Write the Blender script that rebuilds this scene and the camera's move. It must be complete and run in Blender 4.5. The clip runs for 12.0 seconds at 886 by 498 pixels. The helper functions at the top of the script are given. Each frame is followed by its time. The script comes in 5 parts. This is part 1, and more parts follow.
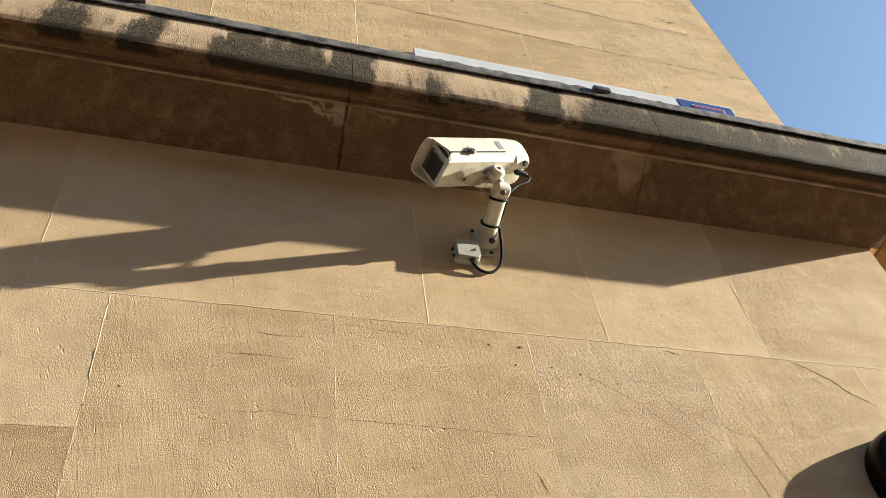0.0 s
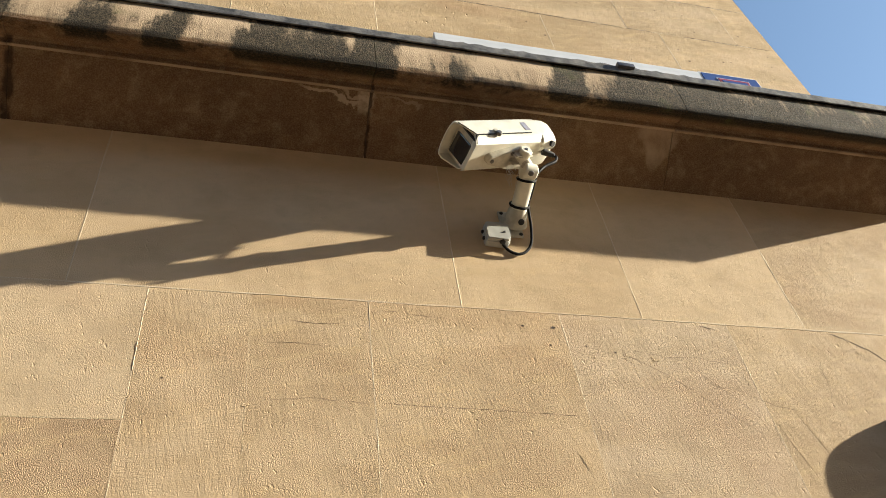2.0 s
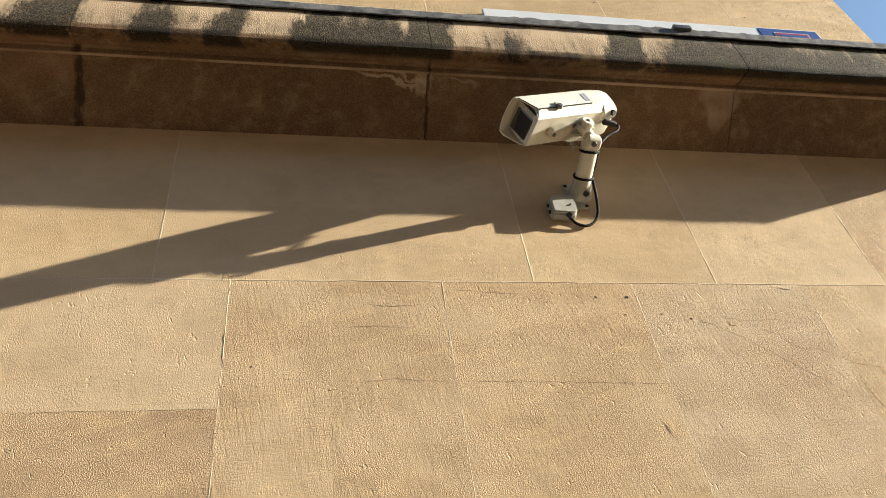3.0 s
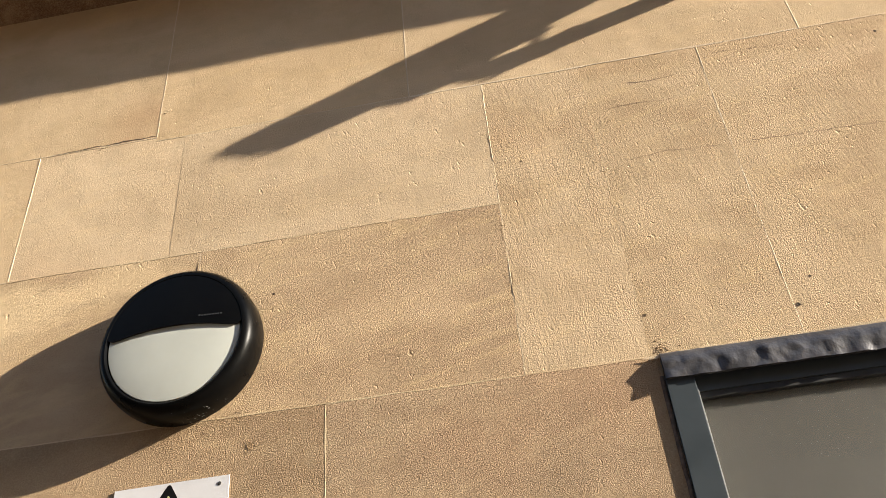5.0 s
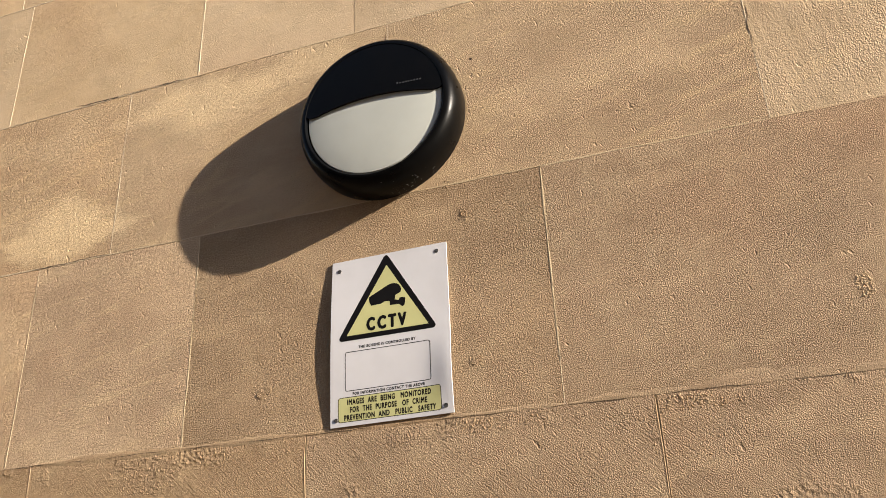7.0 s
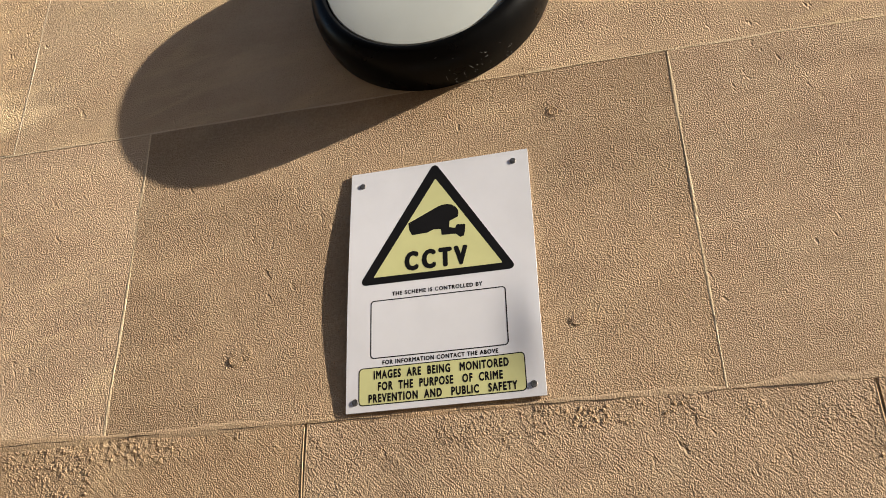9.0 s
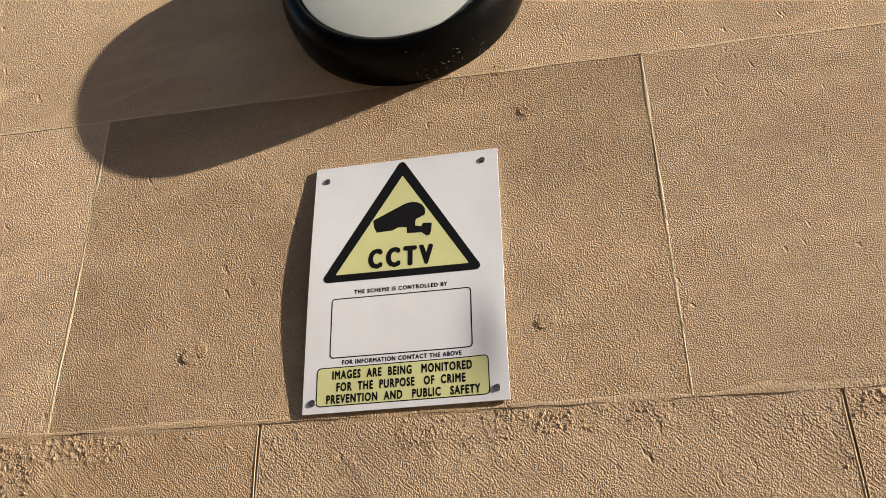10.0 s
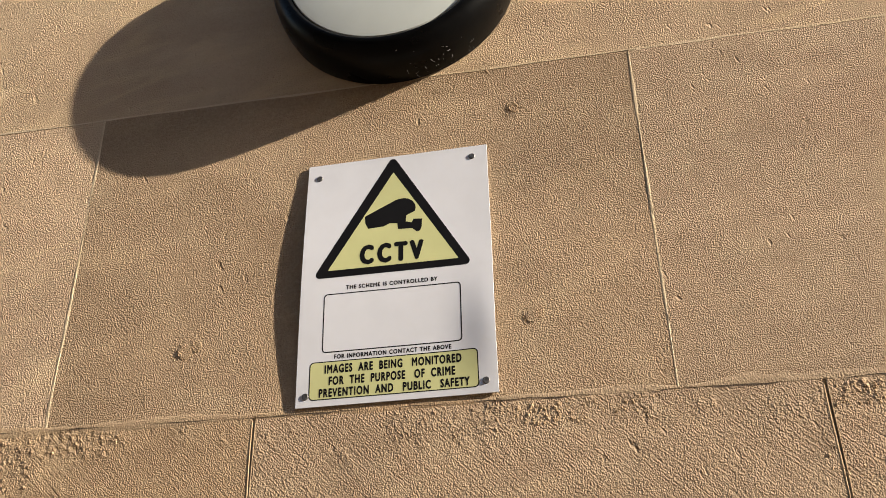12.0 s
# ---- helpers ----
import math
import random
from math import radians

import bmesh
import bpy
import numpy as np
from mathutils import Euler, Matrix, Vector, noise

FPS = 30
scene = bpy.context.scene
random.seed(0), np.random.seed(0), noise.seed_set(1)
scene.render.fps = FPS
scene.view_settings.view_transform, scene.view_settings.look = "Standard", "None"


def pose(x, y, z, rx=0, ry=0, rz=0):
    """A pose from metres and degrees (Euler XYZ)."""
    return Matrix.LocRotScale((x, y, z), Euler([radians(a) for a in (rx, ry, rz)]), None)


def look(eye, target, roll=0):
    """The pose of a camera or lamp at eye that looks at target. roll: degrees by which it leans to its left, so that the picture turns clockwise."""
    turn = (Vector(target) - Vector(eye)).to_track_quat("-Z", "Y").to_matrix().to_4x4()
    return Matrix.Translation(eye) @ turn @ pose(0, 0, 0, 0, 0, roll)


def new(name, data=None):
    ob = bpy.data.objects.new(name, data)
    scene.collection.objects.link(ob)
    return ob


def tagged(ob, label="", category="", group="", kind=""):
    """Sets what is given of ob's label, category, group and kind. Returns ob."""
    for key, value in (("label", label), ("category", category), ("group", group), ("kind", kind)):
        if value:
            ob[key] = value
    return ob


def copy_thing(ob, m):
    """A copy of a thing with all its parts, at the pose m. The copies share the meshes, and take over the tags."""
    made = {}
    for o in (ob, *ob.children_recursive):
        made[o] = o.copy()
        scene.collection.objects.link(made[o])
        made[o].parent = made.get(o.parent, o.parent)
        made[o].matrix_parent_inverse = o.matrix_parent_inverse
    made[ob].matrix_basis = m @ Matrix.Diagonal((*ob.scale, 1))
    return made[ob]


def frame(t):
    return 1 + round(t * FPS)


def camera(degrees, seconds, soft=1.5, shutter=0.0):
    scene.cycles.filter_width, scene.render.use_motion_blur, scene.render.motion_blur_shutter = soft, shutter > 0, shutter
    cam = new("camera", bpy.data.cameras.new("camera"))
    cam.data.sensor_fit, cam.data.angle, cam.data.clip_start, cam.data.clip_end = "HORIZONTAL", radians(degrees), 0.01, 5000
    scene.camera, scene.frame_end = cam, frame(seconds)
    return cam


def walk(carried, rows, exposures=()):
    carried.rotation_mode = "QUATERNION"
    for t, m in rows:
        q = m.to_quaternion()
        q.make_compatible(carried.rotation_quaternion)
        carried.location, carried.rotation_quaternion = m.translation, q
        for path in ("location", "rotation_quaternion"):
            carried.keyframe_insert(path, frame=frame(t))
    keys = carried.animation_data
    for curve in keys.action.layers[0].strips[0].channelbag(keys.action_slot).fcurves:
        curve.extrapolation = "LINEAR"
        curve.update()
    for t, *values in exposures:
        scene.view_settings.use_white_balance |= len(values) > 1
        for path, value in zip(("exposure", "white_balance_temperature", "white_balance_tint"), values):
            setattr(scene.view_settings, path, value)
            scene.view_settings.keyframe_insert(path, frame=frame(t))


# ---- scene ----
cam = camera(58.7, 12.0, soft=0.9)
PATH = [
    (0, (-0.012, 0.009, 1.577), (0.513, 1.281, 3.028), -9.5),
    (0.5, (-0.012, 0.018, 1.576), (0.511, 1.295, 3.023), -9.5),
    (1, (-0.017, 0.02, 1.576), (0.502, 1.304, 3.018), -9.7),
    (1.5, (-0.022, 0.021, 1.573), (0.481, 1.313, 3.014), -9.8),
    (2, (-0.035, 0.017, 1.572), (0.441, 1.328, 3.006), -9.8),
    (2.5, (-0.059, 0.01, 1.57), (0.369, 1.346, 2.995), -9.7),
    (2.7, (-0.073, 0.01, 1.57), (0.333, 1.359, 2.99), -9.7),
    (4.3, (-0.164, 0.034, 1.534), (-0.144, 1.58, 2.803), -6.9),
    (4.5, (-0.183, 0.042, 1.526), (-0.22, 1.616, 2.759), -6.5),
    (5, (-0.236, 0.057, 1.508), (-0.41, 1.703, 2.631), -5.6),
    (5.5, (-0.279, 0.067, 1.487), (-0.576, 1.766, 2.5), -4.8),
    (6, (-0.313, 0.078, 1.468), (-0.725, 1.811, 2.377), -4.1),
    (6.5, (-0.361, 0.108, 1.449), (-0.865, 1.852, 2.288), -3.4),
    (7, (-0.416, 0.202, 1.44), (-0.992, 1.94, 2.244), -2.7),
    (7.5, (-0.479, 0.337, 1.465), (-1.082, 2.068, 2.265), -2.0),
    (7.7, (-0.508, 0.387, 1.466), (-1.102, 2.115, 2.279), -1.8),
    (9.3, (-0.749, 0.61, 1.506), (-1.103, 2.384, 2.36), -1.4),
    (9.5, (-0.74, 0.617, 1.503), (-1.079, 2.389, 2.366), -1.2),
    (10, (-0.735, 0.615, 1.502), (-1.047, 2.392, 2.364), -1.0),
    (10.5, (-0.734, 0.613, 1.499), (-1.045, 2.389, 2.364), -0.8),
    (11, (-0.731, 0.609, 1.499), (-1.04, 2.386, 2.362), -1.1),
    (11.5, (-0.722, 0.609, 1.496), (-1.037, 2.386, 2.357), -1.2),
    (12, (-0.719, 0.606, 1.496), (-1.039, 2.387, 2.348), -1.3),
]
EXPOSURES = [(0, 1.51, 6580, 6), (2.5, 1.53, 6590, 5), (4.5, 1.66, 6570, 7), (5.5, 1.50, 6630, 12), (7, 1.35, 6590, 13), (7.7, 1.34, 6490, 12), (9.5, 1.32, 6430, 11), (12, 1.32, 6430, 11)]
walk(cam, [(t, look(eye, target, roll)) for t, eye, target, roll in PATH], EXPOSURES)

# ---- light: low sun from the right, in front of the wall ----
TO_SUN = Vector((4.8, -1.0, 1.66)).normalized()
world = bpy.data.worlds.new("sky")
scene.world = world
world.use_nodes = True
wn = world.node_tree.nodes
sky = wn.new("ShaderNodeTexSky")
sky.sky_type, sky.sun_disc = "NISHITA", False
sky.sun_elevation = math.asin(TO_SUN.z)
sky.sun_rotation = math.atan2(TO_SUN.x, TO_SUN.y)
sky.altitude, sky.air_density, sky.dust_density, sky.ozone_density = 50, 1.0, 0.4, 1.4
wn["Background"].inputs["Strength"].default_value = 0.086
world.node_tree.links.new(sky.outputs[0], wn["Background"].inputs["Color"])
sun = new("sun", bpy.data.lights.new("sun", "SUN"))
sun.data.energy, sun.data.angle, sun.data.color = 5.0, radians(0.53), (1.0, 0.912, 0.78)
sun.matrix_world = look(TO_SUN * 30, (0, 0, 0))


# ---- materials ----
class Nodes:
    """A small builder of shader nodes."""

    def __init__(self, name):
        self.mat = bpy.data.materials.new(name)
        self.mat.use_nodes = True
        self.tree = self.mat.node_tree
        self.bsdf = self.tree.nodes["Principled BSDF"]
        self.pos = self.add("ShaderNodeNewGeometry").outputs["Position"]

    def add(self, kind):
        return self.tree.nodes.new(kind)

    def put(self, value, socket):
        if isinstance(value, bpy.types.NodeSocket):
            self.tree.links.new(value, socket)
        elif isinstance(value, (tuple, list)) and len(value) == 3 and socket.type == "RGBA":
            socket.default_value = (*value, 1)
        else:
            socket.default_value = value

    def math(self, op, a, b=0.0, c=0.0):
        n = self.add("ShaderNodeMath")
        n.operation = op
        for v, s in zip((a, b, c), n.inputs):
            self.put(v, s)
        return n.outputs[0]

    def vec(self, op, a, b):
        n = self.add("ShaderNodeVectorMath")
        n.operation = op
        self.put(a, n.inputs[0]), self.put(b, n.inputs[1])
        return n.outputs[0]

    def map(self, v, scale, turn=(0, 0, 0)):
        n = self.add("ShaderNodeMapping")
        self.put(v, n.inputs[0])
        n.inputs["Scale"].default_value = scale
        n.inputs["Rotation"].default_value = [radians(a) for a in turn]
        return n.outputs[0]

    def noise(self, v, scale, detail=3, rough=0.55, warp=0.0):
        n = self.add("ShaderNodeTexNoise")
        self.put(v, n.inputs["Vector"])
        n.inputs["Scale"].default_value, n.inputs["Detail"].default_value = scale, detail
        n.inputs["Roughness"].default_value, n.inputs["Distortion"].default_value = rough, warp
        return n.outputs[0]

    def cells(self, v, scale):
        n = self.add("ShaderNodeTexVoronoi")
        self.put(v, n.inputs["Vector"])
        n.inputs["Scale"].default_value = scale
        return n.outputs["Distance"]

    def band(self, v, a, b, lo=0.0, hi=1.0):
        n = self.add("ShaderNodeMapRange")
        n.interpolation_type = "SMOOTHSTEP"
        for k, x in zip(("Value", "From Min", "From Max", "To Min", "To Max"), (v, a, b, lo, hi)):
            self.put(x, n.inputs[k])
        return n.outputs[0]

    def mix(self, f, a, b, how="MIX"):
        n = self.add("ShaderNodeMix")
        n.data_type, n.blend_type = "RGBA", how
        self.put(f, n.inputs[0]), self.put(a, n.inputs[6]), self.put(b, n.inputs[7])
        return n.outputs[2]

    def axis(self, k):
        n = self.add("ShaderNodeSeparateXYZ")
        self.put(self.pos, n.inputs[0])
        return n.outputs[k]

    def bump(self, height, distance, strength=1.0):
        n = self.add("ShaderNodeBump")
        self.put(height, n.inputs["Height"])
        n.inputs["Distance"].default_value, n.inputs["Strength"].default_value = distance, strength
        self.tree.links.new(n.outputs[0], self.bsdf.inputs["Normal"])

    def done(self, color, rough=0.6, metal=0.0, **more):
        self.put(color, self.bsdf.inputs["Base Color"])
        self.put(rough, self.bsdf.inputs["Roughness"])
        self.put(metal, self.bsdf.inputs["Metallic"])
        for k, v in more.items():
            self.put(v, self.bsdf.inputs[k.replace("_", " ")])
        return self.mat


def sandstone(name, light=(0.60, 0.445, 0.28), dark=(0.48, 0.34, 0.20), tooling=0.0, dirt=0.0, grain=1.0, spread=0.055, coarse=310, pits=0.55, arris=None, crisp=False, specks=0.22, bedding=0.28, ochre=()):
    """Buff sandstone: bedding tints, fine sandy grain, pits; tooling adds slanting chisel strokes, dirt black crust."""
    m = Nodes(name)
    info = m.add("ShaderNodeObjectInfo")
    shift = m.vec("SCALE", (7.0, 3.0, 5.0), (0, 0, 0))
    m.tree.links.new(info.outputs["Random"], shift.node.inputs["Scale"])
    p = m.vec("ADD", m.pos, shift)
    broad = m.noise(m.map(p, (1.0, 1.0, 2.2)), 2.6, 4, 0.6, 0.4)
    mid = m.noise(p, 17, 4, 0.65, 0.3)
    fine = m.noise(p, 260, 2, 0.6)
    col = m.mix(m.band(broad, 0.32, 0.68), dark, light)
    col = m.mix(m.math("MULTIPLY", m.band(mid, 0.45, 0.75), 0.35), col, (0.46, 0.35, 0.215))
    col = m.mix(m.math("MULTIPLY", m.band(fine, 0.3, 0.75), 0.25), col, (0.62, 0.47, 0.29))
    # Dark specks: stone grain, deepened for the self-shadow its bump lacks.
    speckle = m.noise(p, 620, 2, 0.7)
    col = m.mix(m.math("MULTIPLY", m.band(speckle, 0.50, 0.68), specks), col, (0.22, 0.145, 0.08))
    rust = m.noise(m.map(p, (1, 1, 1.5)), 1.4, 3, 0.5)
    col = m.mix(m.math("MULTIPLY", m.band(rust, 0.55, 0.75), 0.3), col, (0.50, 0.29, 0.155))
    bed = m.noise(m.map(m.map(p, (1, 1, 1), (0, 14, 0)), (0.9, 0.9, 4.5)), 5.5, 4, 0.6, 0.6)
    col = m.mix(m.math("MULTIPLY", m.band(bed, 0.50, 0.70), bedding), col, (0.70, 0.51, 0.285))
    for cx, cz, rx, rz, k in ochre:
        # leached golden patches, painted paler still for light on their rough face: centre, half sizes, weight
        far = m.math("ADD", m.math("ABSOLUTE", m.math("DIVIDE", m.math("SUBTRACT", m.axis(0), cx), rx)), m.math("ABSOLUTE", m.math("DIVIDE", m.math("SUBTRACT", m.axis(2), cz), rz)))
        far = m.math("MULTIPLY_ADD", m.noise(m.map(m.pos, (1, 1, 2.6)), 9, 5, 0.65), 1.5, far)
        col = m.mix(m.math("MULTIPLY", m.band(far, 1.95, 1.25), k), col, (0.74, 0.555, 0.335))
    hue = m.add("ShaderNodeHueSaturation")
    m.put(col, hue.inputs["Color"])
    m.put(m.math("MULTIPLY_ADD", info.outputs["Random"], 2 * spread, 1.0 - spread), hue.inputs["Value"])
    m.put(m.math("MULTIPLY_ADD", m.math("FRACT", m.math("MULTIPLY", info.outputs["Random"], 7.13)), 0.09, 0.955), hue.inputs["Saturation"])
    col = hue.outputs[0]
    if dirt:
        streak = m.noise(m.map(p, (5.5, 5.5, 1.2)), 1.5, 5, 0.65, 0.5)
        speck = m.noise(p, 55, 4, 0.75)
        f = m.math("MULTIPLY", m.band(streak, 0.47, 0.62), m.band(speck, 0.3, 0.55))
        col = m.mix(m.math("MULTIPLY", f, dirt), col, (0.045, 0.042, 0.034))
    # relief
    grit = m.noise(p, 780, 2, 0.7)
    lump = m.noise(m.map(p, (1.1, 1.1, 0.9)), coarse, *((1, 0.4) if crisp else (3, 0.66)))
    roll = m.noise(p, 9, 3, 0.5)
    pit = m.band(m.cells(m.map(m.map(p, (1, 1, 1), (0, 15, 0)), (1.0, 1.0, 0.5)), 46), 0.0, 0.20, -1.0, 0.0)
    pitmask = m.math("MULTIPLY", m.band(m.noise(p, 9, 3), 0.55, 0.68), m.band(m.noise(p, 31, 2), 0.46, 0.60))
    sand = m.math("MULTIPLY_ADD", m.band(m.cells(m.vec("ADD", p, (0.31, 0.17, 0.53)), coarse * 0.6), 0.0, 0.62, 1.0, 0.0), 0.34, m.math("MULTIPLY", lump, 1.35))
    sand = m.math("MULTIPLY", sand, m.band(m.noise(p, 13, 4, 0.6), 0.32, 0.66, 0.55, 1.25))
    hgt = m.math("MULTIPLY_ADD", sand, grain, m.math("MULTIPLY", grit, (0.16 if crisp else 0.60) * grain))
    chip = m.math("MULTIPLY", m.band(m.noise(m.map(m.map(p, (1, 1, 1), (0, 20, 0)), (1.0, 1.0, 0.5)), 95, 2, 0.5), 0.66, 0.74), m.band(m.noise(p, 7, 2), 0.45, 0.6))
    hgt = m.math("MULTIPLY_ADD", chip, -0.7 * min(1.0, grain * 1.7), hgt)
    hgt = m.math("MULTIPLY_ADD", roll, 1.1, hgt)
    hgt = m.math("MULTIPLY_ADD", m.math("MULTIPLY", pit, pitmask), pits, hgt)
    if tooling:
        cut = m.noise(m.map(m.map(p, (1, 1, 1), (0, 48, 0) if tooling > 0.5 else (0, 12, 0)), (520, 60, 26) if tooling > 0.5 else (150, 60, 20)), 1.0, *((1, 0.35, 0.25) if crisp else (4, 0.6, 0.25)))
        hgt = m.math("MULTIPLY_ADD", cut, 0.33 if tooling > 0.5 else tooling, hgt)
    if tooling > 0.5:
        spall = m.math("MULTIPLY", m.band(m.noise(p, 6, 3), 0.56, 0.64), m.cells(p, 130))
        hgt = m.math("MULTIPLY_ADD", spall, 1.0, hgt)
    if arris:
        # broken crumbly stone in patches below a worn upper edge
        reach = m.band(m.math("MULTIPLY_ADD", m.noise(p, 9, 3), 0.12, m.axis(2)), arris - 0.010, arris + 0.040)
        worn = m.math("MULTIPLY", reach, m.band(m.noise(p, 20, 4, 0.65), 0.54, 0.64))
        hgt = m.math("MULTIPLY_ADD", m.math("MULTIPLY", worn, m.noise(p, 300, 1, 0.4)), 1.0, hgt)
    m.bump(hgt, 0.0025, 1.0)
    return m.done(col, m.band(mid, 0.2, 0.8, 0.78, 0.95), Specular_IOR_Level=0.25)


def plain(name, color, rough=0.5, metal=0.0, vary=0.12, scale=40, bump=0.0002, **more):
    """Paint, plastic or metal with slight mottling and relief."""
    m = Nodes(name)
    n = m.noise(m.pos, scale, 4, 0.6)
    dim = tuple(c * (1 - 2 * vary) for c in color)
    col = m.mix(m.band(n, 0.3, 0.7), dim, color)
    m.bump(m.noise(m.pos, scale * 6, 2), bump)
    return m.done(col, m.band(m.noise(m.pos, scale * 0.5, 3), 0.3, 0.7, rough * 0.85, min(1, rough * 1.15)), metal, **more)


STONE = sandstone("sandstone", tooling=0.20, grain=0.32, coarse=480, pits=0.45, crisp=True, specks=0.20)
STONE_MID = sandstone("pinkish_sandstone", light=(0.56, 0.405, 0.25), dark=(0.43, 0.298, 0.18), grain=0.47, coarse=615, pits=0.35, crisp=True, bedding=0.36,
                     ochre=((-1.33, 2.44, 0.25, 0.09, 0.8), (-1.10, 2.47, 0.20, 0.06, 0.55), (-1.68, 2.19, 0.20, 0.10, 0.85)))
STONE_LOW = sandstone("brown_sandstone", light=(0.385, 0.262, 0.152), dark=(0.283, 0.187, 0.105), grain=0.63, coarse=725, pits=0.6, crisp=True, specks=0.42, bedding=0.12)
STONE_WARM = sandstone("warm_sandstone", light=(0.58, 0.41, 0.25), dark=(0.44, 0.298, 0.18), grain=0.63, coarse=725, pits=0.6, crisp=True, specks=0.36, bedding=0.4)
STONE_TOOLED = sandstone("tooled_sandstone", light=(0.385, 0.260, 0.150), dark=(0.285, 0.187, 0.105), tooling=0.51, grain=0.54, coarse=705, pits=0.7, arris=1.698, crisp=True, specks=0.42, bedding=0.15)
STONE_PALE = sandstone("pale_sandstone", light=(0.68, 0.505, 0.315), dark=(0.57, 0.41, 0.245), grain=0.21, coarse=450, pits=0.2, crisp=True, specks=0.15, spread=0.05)
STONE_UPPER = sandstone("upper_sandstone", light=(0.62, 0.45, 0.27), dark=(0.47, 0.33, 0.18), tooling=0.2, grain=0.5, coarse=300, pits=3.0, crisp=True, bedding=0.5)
POINTING = sandstone("smeared_pointing", light=(0.43, 0.298, 0.175), dark=(0.33, 0.222, 0.127), grain=0.26, coarse=600, pits=0.1, crisp=True, specks=0.2, bedding=0.1)
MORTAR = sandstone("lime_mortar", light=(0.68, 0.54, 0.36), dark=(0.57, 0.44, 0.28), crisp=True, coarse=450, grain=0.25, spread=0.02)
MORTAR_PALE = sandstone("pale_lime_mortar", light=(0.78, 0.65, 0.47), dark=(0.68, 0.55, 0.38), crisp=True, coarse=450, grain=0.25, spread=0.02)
# Flat dark brown drawn for the shade inside cracks, pits and chips.
RECESS_SHADE = plain("dark_pit", (0.10, 0.065, 0.035), 0.95, vary=0.3, scale=120, bump=0.001)


def crusted_cornice():
    """The cornice's stone: black crust on the weathered front, in runs along its length, and pale limy runs beneath;
    sun and shade are put into its base tones.
    """
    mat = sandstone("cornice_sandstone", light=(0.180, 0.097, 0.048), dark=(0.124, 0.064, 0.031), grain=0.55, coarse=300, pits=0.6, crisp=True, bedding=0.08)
    m = Nodes("scratch")
    bpy.data.materials.remove(m.mat)
    m.mat, m.tree = mat, mat.node_tree
    m.bsdf = m.tree.nodes["Principled BSDF"]
    m.pos = [n for n in m.tree.nodes if n.type == "NEW_GEOMETRY"][0].outputs["Position"]
    base = m.bsdf.inputs["Base Color"].links[0].from_socket
    x, y, z = m.axis(0), m.axis(1), m.axis(2)
    wob = m.math("MULTIPLY_ADD", m.noise(m.map(m.pos, (1, 1, 0.4)), 13, 6, 0.7), 0.14, m.math("SUBTRACT", x, 0.07))
    wob = m.math("MULTIPLY_ADD", m.math("SUBTRACT", z, 3.62), -0.25, wob)
    # black runs: centre, half width, weight
    runs = ((-0.49, 0.05, 0.8), (-0.28, 0.05, 0.9), (-0.04, 0.075, 1.0), (0.10, 0.11, 0.9), (0.27, 0.08, 1.0), (0.53, 0.03, 0.5),
            (0.875, 0.06, 0.95), (1.12, 0.13, 1.0), (1.34, 0.14, 1.0), (1.56, 0.05, 0.85), (1.70, 0.06, 1.0), (1.89, 0.05, 1.1), (2.12, 0.10, 1.0), (-0.75, 0.08, 0.9), (-1.1, 0.12, 0.9), (-1.6, 0.2, 0.9))
    cover = m.band(x, 0.86, 1.10, 0.06, 0.72)
    for c, w, k in runs:
        cover = m.math("MAXIMUM", cover, m.band(m.math("ABSOLUTE", m.math("SUBTRACT", wob, c)), w + 0.025, w * 0.45, 0.0, k))
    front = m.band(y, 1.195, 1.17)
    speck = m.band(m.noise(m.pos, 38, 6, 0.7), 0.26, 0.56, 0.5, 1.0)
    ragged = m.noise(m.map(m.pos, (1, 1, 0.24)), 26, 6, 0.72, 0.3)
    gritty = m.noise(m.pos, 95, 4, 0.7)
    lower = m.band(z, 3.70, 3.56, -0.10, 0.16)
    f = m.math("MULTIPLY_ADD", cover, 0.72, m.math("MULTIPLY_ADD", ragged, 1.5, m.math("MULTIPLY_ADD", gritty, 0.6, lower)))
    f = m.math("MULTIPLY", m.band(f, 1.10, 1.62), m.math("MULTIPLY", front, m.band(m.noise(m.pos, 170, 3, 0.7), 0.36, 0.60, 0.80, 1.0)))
    # Shade is put into the colour: soffit stays dark brown, sunlit front is mixed paler.
    pale_front = m.math("MULTIPLY", m.math("MULTIPLY", front, m.band(z, 3.548, 3.560)), m.band(m.noise(m.map(m.pos, (1, 1, 0.4)), 9, 4), 0.25, 0.6, 0.45, 0.9))
    base = m.mix(pale_front, base, (0.56, 0.42, 0.275))
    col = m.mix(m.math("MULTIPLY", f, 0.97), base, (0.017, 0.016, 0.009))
    moss = m.math("MULTIPLY", m.band(m.noise(m.map(m.pos, (1, 1, 0.6)), 6, 4), 0.60, 0.72), m.math("MULTIPLY", front, speck))
    col = m.mix(m.math("MULTIPLY", moss, 0.55), col, (0.10, 0.115, 0.03))
    # limy marks on the soffit: a branching run and a drip at one joint, a soft fan further on, dark damp at a third
    wave = m.math("MULTIPLY_ADD", m.noise(m.pos, 11, 4, 0.6), 0.07, m.math("MULTIPLY_ADD", m.noise(m.pos, 38, 3), 0.022, -0.046))
